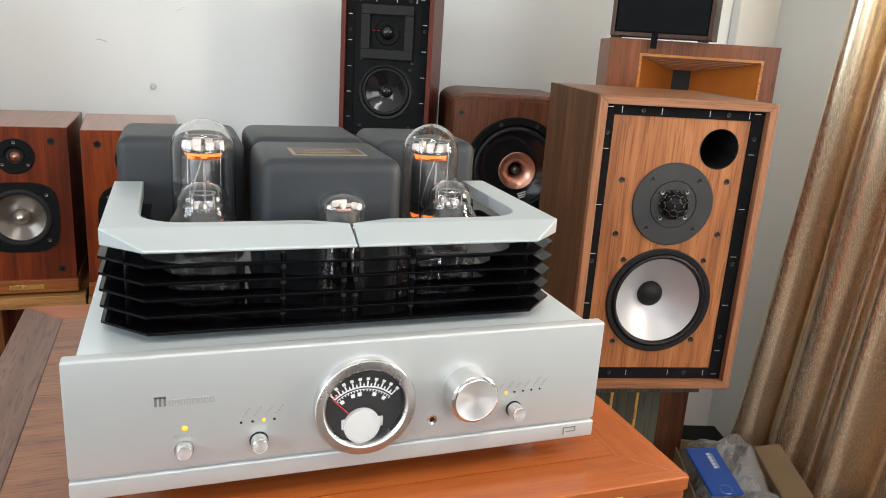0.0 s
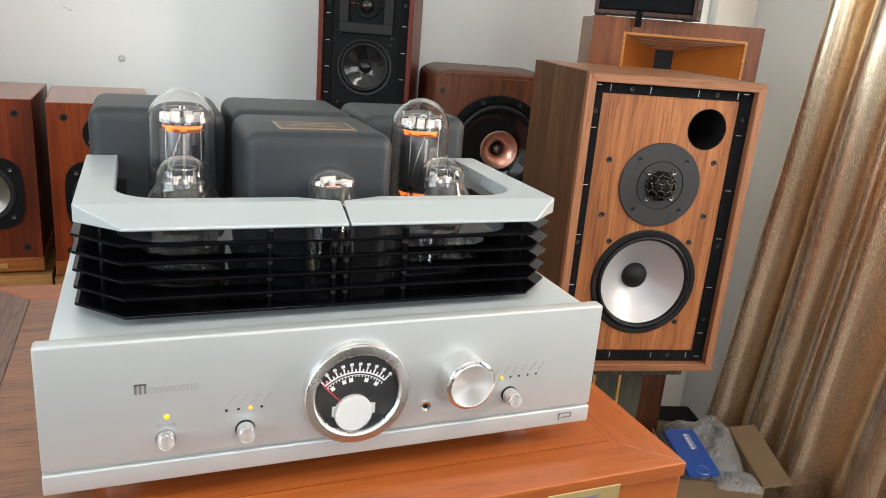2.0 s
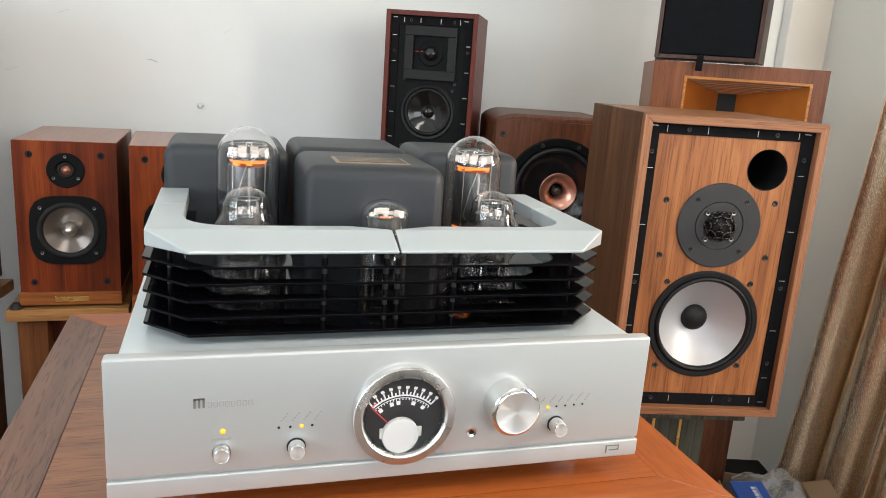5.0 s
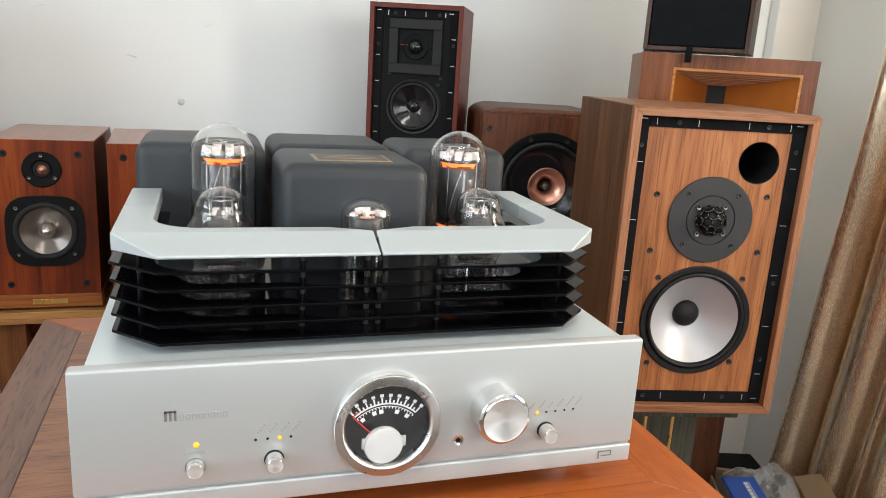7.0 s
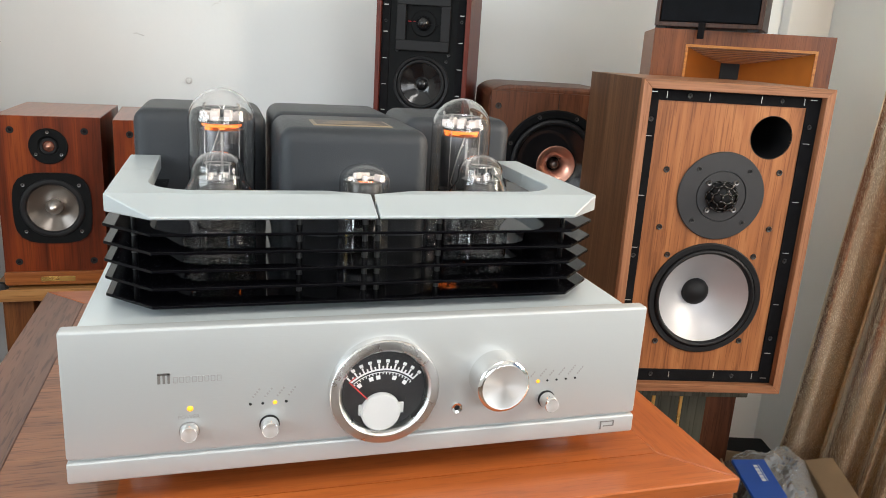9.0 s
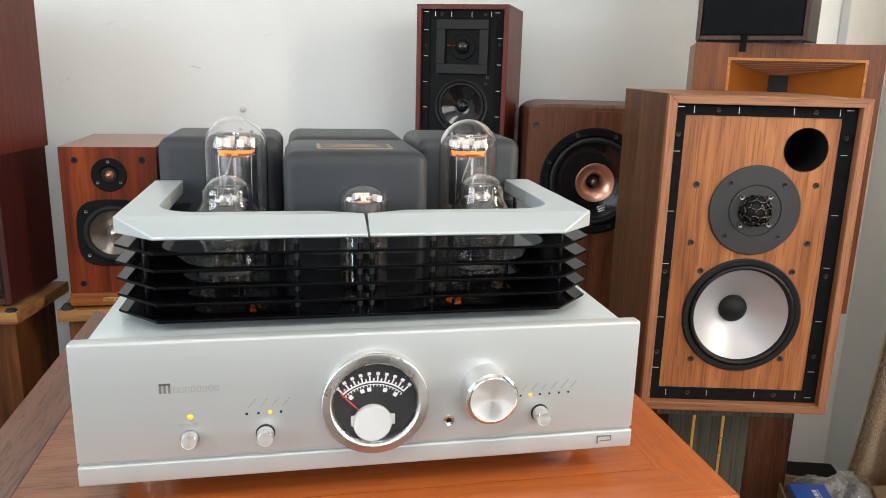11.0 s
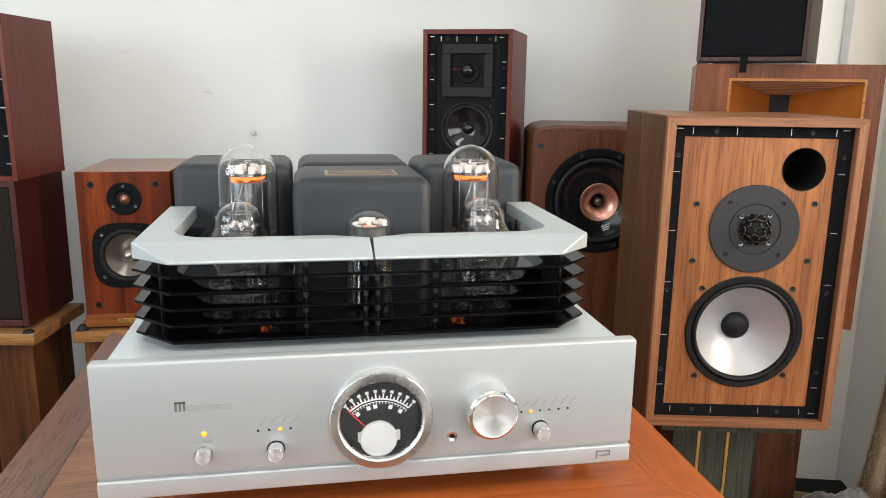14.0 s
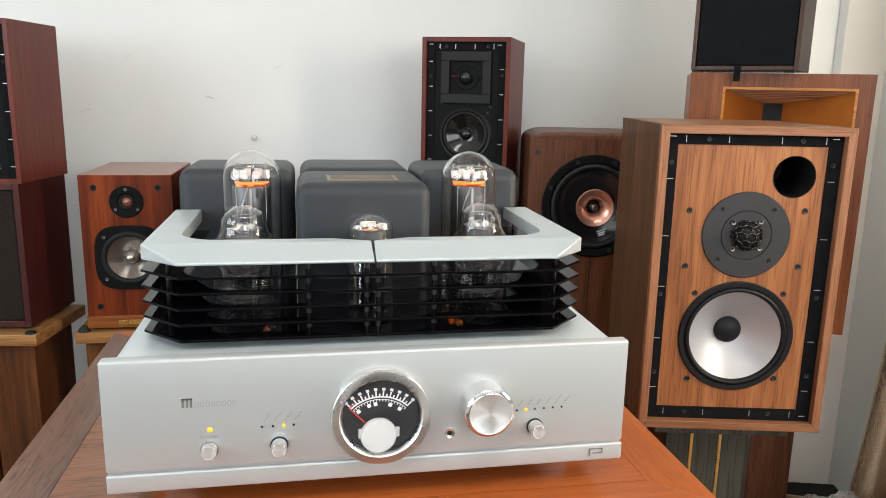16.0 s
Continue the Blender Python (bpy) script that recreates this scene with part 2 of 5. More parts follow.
M_GREYOAK = wood("grey_oak", (0.030, 0.032, 0.023), (0.062, 0.064, 0.047), (0.10, 0.10, 0.076), "z", 0.55, 0.0, 0.7, 0.5, 0.2, 0.9, 0.25, (420, 14), 0.5)
M_CONE = mat("clear_cone", (0.50, 0.50, 0.515), 0.48, 0.5, 0.05, 60, 0.04, 10, 0.12)
M_CONEGREY = mat("translucent_cone", (0.13, 0.108, 0.092), 0.24, 0.5, 0.05, 60, 0.1, 20, 0.3)
M_CONEBLK = mat("black_cone", (0.009, 0.009, 0.010), 0.13, 0.0, 0.05, 60, 0.15, 20, 0.15)
M_FACE = mat("tweeter_plate", (0.040, 0.040, 0.042), 0.42, 0.3, 0.2, 700, 0.06, 20)
M_COPPER = mat("copper_cone", (0.70, 0.36, 0.27), 0.30, 0.85, 0.05, 200, 0.05, 20)
M_STEEL = mat("steel_screw", (0.30, 0.29, 0.28), 0.3, 1.0)
M_DARKSTEEL = mat("black_screw", (0.05, 0.05, 0.05), 0.35, 0.6)
M_GUARD = mat("blackened_metal", (0.07, 0.068, 0.066), 0.25, 1.0)
M_STAPLE = mat("staple_metal", (0.60, 0.60, 0.58), 0.3, 0.6)
M_FAINTSCUFF = mat("faint_scuff", (0.52, 0.51, 0.49), 0.8, var=0.2, vscale=60)
M_GRILLE = mat("speaker_cloth", (0.008, 0.009, 0.011), 0.95, 0, 0.6, 1500, 0.2, 40, spec=0.15)
M_MAHOGDK = wood("dark_mahogany_veneer", (0.030, 0.006, 0.006), (0.052, 0.010, 0.009), (0.075, 0.016, 0.013), "z", 0.36, 0.15, 1.0, 0.5, 0.06, 0.6, 0.3, (700, 18), 0.3)
M_PLINTH = wood("plinth_veneer", (0.14, 0.038, 0.009), (0.21, 0.062, 0.015), (0.28, 0.095, 0.024), "x", 0.32, 0.3, 1.0, 0.5, 0.06, 0.6, 0.3)
M_TWEED = mat("woven_cloth", (0.020, 0.015, 0.012), 0.9, 0, 1.0, 1100, 0.55, 420, spec=0.15)
M_CARTON = mat("cardboard", (0.29, 0.195, 0.11), 0.8, 0, 0.3, 120, 0.08, 12)
M_BLUE = mat("blue_packet", (0.012, 0.075, 0.36), 0.4, 0, 0.05, 60, 0.06, 10)
M_MICA = mat("mica", (0.035, 0.033, 0.031), 0.3, 0.2, var=0.1, vscale=60)
M_BEZEL = mat("turned_bezel", (0.63, 0.63, 0.62), 0.28, 1.0, 0, 1, 0.02, 30)
panel_tangent = M_ALU.node_tree.nodes.new("ShaderNodeTangent")
panel_tangent.direction_type, panel_tangent.axis = "RADIAL", "Z"
M_ALU.node_tree.links.new(panel_tangent.outputs[0], M_ALU.node_tree.nodes["Principled BSDF"].inputs["Tangent"])
M_ALU.node_tree.nodes["Principled BSDF"].inputs["Anisotropic"].default_value = 0.6
M_KNOBFACE = mat("radial_brushed", (0.84, 0.84, 0.83), 0.34, 0.72)
for turned in (M_KNOBFACE, M_BEZEL):
    kn = turned.node_tree
    tangent = kn.nodes.new("ShaderNodeTangent")
    tangent.direction_type, tangent.axis = "RADIAL", "Y"
    kn.links.new(tangent.outputs[0], kn.nodes["Principled BSDF"].inputs["Tangent"])
    kn.nodes["Principled BSDF"].inputs["Anisotropic"].default_value = 0.9

# ---- mesh helpers ----


def thing(name, m, label, category, group="", kind=""):
    ob = new(name)
    ob.empty_display_size = 0.05
    ob.matrix_world = m
    return tagged(ob, label, category, group, kind)


def part(name, bm, material, parent=None, label=""):
    me = bpy.data.meshes.new(name)
    bm.normal_update()
    bm.to_mesh(me)
    bm.free()
    me.materials.append(material)
    ob = new(name, me)
    ob.parent = parent
    return tagged(ob, label)


def smooth(bm, on=True):
    for f in bm.faces:
        f.smooth = on
    return bm


def bx(x0, x1, y0, y1, z0, z1, bev=0.0, seg=2):
    bm = bmesh.new()
    bmesh.ops.create_cube(bm, size=1)
    for v in bm.verts:
        v.co = ((x0 + x1) / 2 + v.co.x * (x1 - x0), (y0 + y1) / 2 + v.co.y * (y1 - y0), (z0 + z1) / 2 + v.co.z * (z1 - z0))
    if bev:
        bmesh.ops.bevel(bm, geom=bm.edges[:], offset=bev, segments=seg, affect="EDGES", profile=0.5)
        if seg > 2:
            smooth(bm)
    return bm


def join(*bms):
    """All the pieces in one bmesh."""
    out = bmesh.new()
    for b in bms:
        me = bpy.data.meshes.new("tmp")
        b.to_mesh(me)
        b.free()
        out.from_mesh(me)
        bpy.data.meshes.remove(me)
    return out


def moved(bm, m):
    bm.transform(m)
    return bm


def prism(poly, z0, z1, bev=0.0, seg=1):
    bm = bmesh.new()
    face = bm.faces.new([bm.verts.new((x, y, z0)) for x, y in poly])
    ret = bmesh.ops.extrude_face_region(bm, geom=[face])
    bmesh.ops.translate(bm, verts=[g for g in ret["geom"] if isinstance(g, bmesh.types.BMVert)], vec=(0, 0, z1 - z0))
    bmesh.ops.recalc_face_normals(bm, faces=bm.faces[:])
    if bev:
        bmesh.ops.bevel(bm, geom=bm.edges[:], offset=bev, segments=seg, affect="EDGES", profile=0.5)
    return bm


def lathe(profile, seg=40, axis="y", at=(0, 0, 0), flat=False):
    """A turned form: profile rows are radius and place along the axis (y runs into the thing, z up)."""
    bm = bmesh.new()
    rings = []
    for r, h in profile:
        if r < 1e-6:
            rings.append([bm.verts.new((0, h, 0) if axis == "y" else (0, 0, h))])
        else:
            row = []
            for i in range(seg):
                a = 2 * math.pi * i / seg
                row.append(bm.verts.new((r * math.cos(a), h, r * math.sin(a)) if axis == "y" else (r * math.cos(a), r * math.sin(a), h)))
            rings.append(row)
    for a, b in zip(rings, rings[1:]):
        for i in range(seg):
            j = (i + 1) % seg
            q = [a[i % len(a)], a[j % len(a)], b[j % len(b)], b[i % len(b)]]
            q = [v for k, v in enumerate(q) if v not in q[:k]]
            if len(q) > 2:
                bm.faces.new(q)
    bmesh.ops.recalc_face_normals(bm, faces=bm.faces[:])
    if not flat:
        smooth(bm)
        for e in bm.edges:
            if len(e.link_faces) == 2 and e.calc_face_angle(0) > radians(35):
                e.smooth = False
    bmesh.ops.translate(bm, verts=bm.verts[:], vec=at)
    return bm


def disc(r, y, depth=0.001, at=(0, 0), seg=24):
    """A thin disc that faces the front."""
    return lathe([(0, y), (r * 0.9, y), (r, y + depth * 0.3), (r, y + depth), (0, y + depth)], seg, "y", (at[0], 0, at[1]))


def wire(points, r, seg=6):
    """A round rod along points."""
    bm = bmesh.new()
    pts = [Vector(p) for p in points]
    rows = []
    for i, p in enumerate(pts):
        d = (pts[min(i + 1, len(pts) - 1)] - pts[max(i - 1, 0)]).normalized()
        a = d.orthogonal().normalized()
        b = d.cross(a)
        rows.append([bm.verts.new(p + r * (math.cos(2 * math.pi * k / seg) * a + math.sin(2 * math.pi * k / seg) * b)) for k in range(seg)])
    for s, t in zip(rows, rows[1:]):
        for k in range(seg):
            bm.faces.new((s[k], s[(k + 1) % seg], t[(k + 1) % seg], t[k]))
    bm.faces.new(rows[0][::-1])
    bm.faces.new(rows[-1])
    bmesh.ops.recalc_face_normals(bm, faces=bm.faces[:])
    return smooth(bm)


def screw(parent, x, z, y, r=0.0045, material=None, name="screw"):
    s = part(name, lathe([(0, 0.0002), (r * 0.45, 0.0002), (r * 0.5, -0.0012), (r * 0.85, -0.0016), (r, -0.0006), (r, 0.002)], 14, "y", (x, y, z)), material or M_DARKSTEEL, parent)
    part("socket", lathe([(0, -0.0003), (r * 0.42, -0.0003), (r * 0.42, 0.001)], 6, "y", (x, y, z), True), M_BLACK, s)
    return s


# ---- the room ----
BACK, RIGHT, LEFT, FRONT, TOP, FLOOR = 1.86, 1.66, -2.1, -2.4, 2.7, -0.17


def structure(name, bm, material, label, category):
    return tagged(part(name, bm, material), label, category, kind="structure")


structure("floor", bx(LEFT - 0.1, RIGHT + 0.1, FRONT - 0.1, BACK + 0.1, FLOOR - 0.1, FLOOR), M_FLOOR, "brown wooden floor boards of the listening room", "floor")
structure("ceiling", bx(LEFT - 0.1, RIGHT + 0.1, FRONT - 0.1, BACK + 0.1, TOP, TOP + 0.1), M_CEIL, "plain white painted ceiling of the room", "ceiling")
wall_back = structure("wall_back", bx(LEFT - 0.1, RIGHT + 0.1, BACK, BACK + 0.1, FLOOR, TOP), M_WALL, "white painted wall with scuffs behind the speakers", "wall")
structure("wall_right", join(bx(RIGHT, RIGHT + 0.1, FRONT, -0.95, FLOOR, TOP), bx(RIGHT, RIGHT + 0.1, 1.15, BACK, FLOOR, TOP), bx(RIGHT, RIGHT + 0.1, -0.95, 1.15, FLOOR, 0.65), bx(RIGHT, RIGHT + 0.1, -0.95, 1.15, 2.25, TOP)), M_WALL, "white painted side wall behind the curtain", "wall")
structure("wall_left", join(bx(LEFT - 0.1, LEFT, FRONT, -1.35, FLOOR, TOP), bx(LEFT - 0.1, LEFT, 0.65, BACK, FLOOR, TOP), bx(LEFT - 0.1, LEFT, -1.35, 0.65, FLOOR, 0.85), bx(LEFT - 0.1, LEFT, -1.35, 0.65, 2.25, TOP)), M_WALL, "white painted side wall with a window opening", "wall")
structure("pilaster", bx(1.52, RIGHT, BACK - 0.035, BACK, FLOOR, TOP, 0.003), M_WALLWARM, "cream painted shallow pilaster in the room corner", "wall")
# the unseen wall behind the camera, darkened to weaken reflections, with two window openings
front_wall = join(bx(LEFT, -1.85, FRONT - 0.1, FRONT, FLOOR, TOP), bx(-0.05, 0.3, FRONT - 0.1, FRONT, FLOOR, TOP), bx(1.6, RIGHT, FRONT - 0.1, FRONT, FLOOR, TOP),
                  bx(-1.85, -0.05, FRONT - 0.1, FRONT, FLOOR, 0.85), bx(-1.85, -0.05, FRONT - 0.1, FRONT, 2.25, TOP),
                  bx(0.3, 1.6, FRONT - 0.1, FRONT, FLOOR, 0.85), bx(0.3, 1.6, FRONT - 0.1, FRONT, 2.25, TOP))
structure("wall_front", front_wall, M_WALLREAR, "unseen dark wall with two window openings", "wall")
# window frames in the openings
def window(name, m, w, h):
    f = thing(name, m, "white framed window with two clear panes", "window", kind="structure")
    for x0, x1, z0, z1 in ((-w / 2, -w / 2 + 0.05, 0, h), (w / 2 - 0.05, w / 2, 0, h), (-w / 2 + 0.05, w / 2 - 0.05, 0, 0.05), (-w / 2 + 0.05, w / 2 - 0.05, h - 0.05, h), (-0.025, 0.025, 0.05, h - 0.05)):
        part("window_frame", bx(x0, x1, -0.03, 0.03, z0, z1, 0.002), M_WHITE, f)
    for x0, x1 in ((-w / 2 + 0.05, -0.025), (0.025, w / 2 - 0.05)):
        p = part("pane", bx(x0, x1, -0.003, 0.003, 0.05, h - 0.05), M_PANE, f)
        p.visible_shadow = False


window("window_1", pose(-0.95, FRONT - 0.05, 0.85), 1.8, 1.4)
window("window_2", pose(0.95, FRONT - 0.05, 0.85), 1.3, 1.4)
window("window_3", pose(LEFT - 0.05, -0.35, 0.85, 0, 0, 90), 2.0, 1.4)
window("window_4", pose(RIGHT + 0.05, 0.10, 0.65, 0, 0, 90), 2.1, 1.6)
# scuffs and a plastic plug on the back wall
for x, z, w, a in ((-0.145, 1.009, 0.022, -12), (-0.322, 1.101, 0.024, 20), (-0.429, 0.973, 0.026, 18), (0.02, 1.085, 0.02, 30), (-0.52, 1.03, 0.016, 10)):
    for q in range(4):
        u = w * (q - 1.5) / 4
        part("scuff", moved(bx(-w * 0.10 - 0.001 * (q % 2), w * 0.10, -0.0005, 0.001, -0.0004 - 0.0003 * (q % 2), 0.0004), pose(x + u, BACK, z + u * math.tan(radians(a)) + 0.0012 * math.sin(2.3 * q + 9 * x), 0, -a - 8 + 6 * q, 0)), M_SCUFF if x == -0.145 else M_FAINTSCUFF, wall_back, "thin scuff on the paint")
plug = thing("wall_plug", pose(-0.043, BACK, 0.913), "small white plastic plug stuck in the wall", "wall plug")
part("head", lathe([(0, -0.013), (0.004, -0.012), (0.0055, -0.008), (0.0055, -0.001), (0.0055, 0.001)], 20), M_WHITE, plug)
part("rim", lathe([(0.0055, -0.0008), (0.0075, -0.0004), (0.0075, 0.001)], 20), M_WHITE, plug)

# ---- the cabinet that carries the amplifier ----
TX0, TX1, TY0, TY1, TZ = -0.1856, 0.4222, 0.474, 1.010, 0.6996
table = thing("wooden_cabinet", pose(0, 0, 0), "reddish brown veneered low cabinet with mitred top", "cabinet")
B = 0.049
part("body", bx(TX0 + 0.001, TX1 - 0.001, TY0 + 0.003, TY1 - 0.001, FLOOR + 0.06, TZ - 0.014, 0.002), M_TABLE, table)
part("plinth", bx(TX0 + 0.03, TX1 - 0.03, TY0 + 0.03, TY1 - 0.03, FLOOR, FLOOR + 0.06), M_BLACK, table)
# one field board cut in two; only the left half carries the painted reflection
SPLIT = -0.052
part("top_panel", bx(TX0 + B, SPLIT, TY0 + B, TY1 - B, TZ - 0.014, TZ - 0.0002), M_TABLE_F, table, "veneer field with open grain, dull sheen in its colour")
part("top_panel", bx(SPLIT, TX1 - B, TY0 + B, TY1 - B, TZ - 0.014, TZ - 0.0002), M_TABLE, table, "red brown veneer field with grain across")
part("front_border", prism([(TX0, TY0), (TX1, TY0), (TX1 - B, TY0 + B), (TX0 + B, TY0 + B)], TZ - 0.014, TZ, 0.0012), M_TABLE, table)
part("back_border", prism([(TX0, TY1), (TX0 + B, TY1 - B), (TX1 - B, TY1 - B), (TX1, TY1)], TZ - 0.014, TZ, 0.0012), M_TABLE, table)
part("side_border", prism([(TX1, TY0), (TX1, TY1), (TX1 - B, TY1 - B), (TX1 - B, TY0 + B)], TZ - 0.014, TZ, 0.0012), M_TABLE_Y, table)
part("side_border", prism([(TX0, TY0), (TX0 + B, TY0 + B), (TX0 + B, TY1 - B), (TX0, TY1)], TZ - 0.014, TZ, 0.0012), M_TABLE_L, table, "veneer border with dull reflected sheen in its colour")
plaque = part("plaque", bx(0.285, 0.355, TY0 - 0.0005, TY0 + 0.004, 0.664, 0.690, 0.0008), M_PLAQUE, table, "small gold metal plaque")
part("engraving", bx(0.308, 0.334, TY0 - 0.0009, TY0, 0.679, 0.6835), M_GREYINK, plaque)

# ---- the valve amplifier ----
AX0, AX1, AY = -0.0805, 0.3513, 0.5296
AZ0, AZ1, ATOP = 0.7188, 0.8292, 0.8243
amp = thing("valve_amplifier", pose(0, 0, 0), "silver aluminium valve amplifier with round meter and glass tubes", "amplifier")
part("chassis", bx(AX0 + 0.008, AX1 - 0.008, AY + 0.012, 0.925, AZ0 + 0.004, ATOP, 0.0015), M_CHASSIS, amp, "pale satin metal chassis")
GZ = 0.7352
part("front_panel", bx(AX0, AX1, AY, AY + 0.0125, GZ + 0.0008, AZ1, 0.0022, 3), M_ALU, amp, "brushed aluminium front panel")
part("bottom_strip", bx(AX0, AX1, AY - 0.0008, AY + 0.0125, AZ0, GZ - 0.0008, 0.0016, 3), M_ALU, amp)
part("panel_joint", bx(AX0 + 0.004, AX1 - 0.004, AY + 0.003, AY + 0.010, GZ - 0.001, GZ + 0.001), M_ALU, amp)
for x, y in ((AX0 + 0.05, AY + 0.05), (AX1 - 0.05, AY + 0.05), (AX0 + 0.05, 0.88), (AX1 - 0.05, 0.88)):
    part("foot", lathe([(0, TZ), (0.015, TZ), (0.017, TZ + 0.003), (0.017, AZ0 + 0.006), (0, AZ0 + 0.006)], 28, "z", (x, y, 0)), M_ALUTOP, amp)

# guard rail: two bevelled halves with side arms
RT, RB = 0.909, 0.896
CX = 0.1345


def rail_half(sign):
    def X(d):
        return CX + sign * d
    inner = [(0.1645 - 0.036 * (1 - math.sin(k * math.pi / 14)), 0.6015 + 0.0365 * (1 - math.cos(k * math.pi / 14))) for k in range(8)]
    out = bmesh.new()
    tv = [out.verts.new((X(d), y, RT)) for d, y in ((0.0007, 0.588), (0.1905, 0.588), (0.1905, 0.688), (0.1645, 0.688))]
    iv = [out.verts.new((X(d), y, RT)) for d, y in inner[::-1]]
    nv = [out.verts.new((X(0.034), 0.6015, RT)), out.verts.new((X(0.0035), 0.5895, RT))]
    ring = tv[1:] + iv + nv
    lo = [out.verts.new((v.co.x, v.co.y, RB)) for v in ring]
    # front bevel: from the flat top down to the front edge
    f0, f1, f2 = (out.verts.new((X(0.0007), 0.5595, RB + 0.0022)), out.verts.new((X(0.1585), 0.5595, RB + 0.0022)), out.verts.new((X(0.0007), 0.5595, RB)))
    f3 = out.verts.new((X(0.1585), 0.5595, RB))
    tc = tv[0]
    out.faces.new([tc] + ring)
    out.faces.new([tc, f0, f1, ring[0]])
    out.faces.new([f0, f2, f3, f1])
    out.faces.new([f1, f3, lo[0], ring[0]])
    for i in range(len(ring) - 1):
        out.faces.new([ring[i], ring[i + 1], lo[i + 1], lo[i]])
    out.faces.new([tc, ring[-1], lo[-1], f2, f0])
    out.faces.new([f2] + lo[::-1] + [f3])
    bmesh.ops.recalc_face_normals(out, faces=out.faces[:])
    bmesh.ops.bevel(out, geom=[e for e in out.edges if e.calc_face_angle(0) > 0.3], offset=0.0007, segments=1, affect="EDGES")
    return out


for s in (-1, 1):
    part("guard_rail", rail_half(s), M_ALUTOP, amp, "bevelled satin aluminium guard rail")
    xs = sorted((CX + s * 0.1645, CX + s * 0.1905))
    part("rail_arm", bx(xs[0], xs[1], 0.6886, 0.768, RB, RT, 0.0008), M_ALUTOP, amp)


def fin_outline():
    o = [(-0.1925, 0.775), (-0.1935, 0.597), (-0.1590, 0.5625), (0.1590, 0.5625), (0.1935, 0.597), (0.1925, 0.775)]
    i = [(0.158, 0.775), (0.158, 0.656), (0.142, 0.622), (0.130, 0.613), (0.060, 0.611), (0.038, 0.601), (-0.038, 0.601), (-0.060, 0.611), (-0.130, 0.613), (-0.142, 0.622), (-0.158, 0.656), (-0.158, 0.775)]
    return [(CX + x, y) for x, y in o + i]


for k in range(5):
    z = 0.8318 + 0.0132 * k
    part("fin", prism(fin_outline(), z - 0.0011, z + 0.0011, 0.0004), M_BLACKGLOSS, amp, "glossy black acrylic cooling fin")
for x, y in ((-0.174, 0.612), (0.174, 0.612), (-0.055, 0.588), (0.055, 0.588), (-0.005, 0.586), (0.005, 0.586), (-0.175, 0.76), (0.175, 0.76)):
    part("fin_post", lathe([(0, ATOP), (0.0022, ATOP), (0.0022, RB + 0.0005), (0, RB + 0.0005)], 14, "z", (CX + x, y, 0)), M_DARKSTEEL, amp)


# black sheet over the silver chassis stands in for the shade among the tubes
part("deck_shade", bx(CX - 0.156, CX + 0.156, 0.640, 0.770, ATOP, ATOP + 0.0022, 0.0003), M_BLACKGLOSS, amp, "glossy black sheet standing in for shade under the tubes")

# transformer covers
for name, x0, x1, y0, y1, z1 in (("transformer_cover", 0.0692, 0.1965, 0.650, 0.768, 0.951), ("transformer_cover", 0.072, 0.196, 0.783, 0.900, 0.951),
                                 ("transformer_cover", -0.054, 0.066, 0.772, 0.893, 0.951), ("transformer_cover", 0.204, 0.3175, 0.772, 0.893, 0.951)):
    part(name, bx(x0, x1, y0, y1, ATOP + 0.001, z1, 0.013, 5), M_TRAFO, amp, "dark grey powder-coated transformer cover")
pl = part("name_plate", bx(0.099, 0.167, 0.672, 0.712, 0.9505, 0.9518, 0.0004), M_BRASS, amp, "aged brass plate with engraved lines")
part("plate_field", bx(0.1022, 0.1638, 0.6755, 0.7085, 0.9517, 0.9521, 0.0001), M_BRONZE, pl, "dark bronze field")
for k in range(3):
    part("engraved_line", bx(0.108 + 0.004 * k, 0.158 - 0.003 * k, 0.682 + 0.009 * k, 0.6835 + 0.009 * k, 0.9520, 0.9523), M_BRASS, pl)


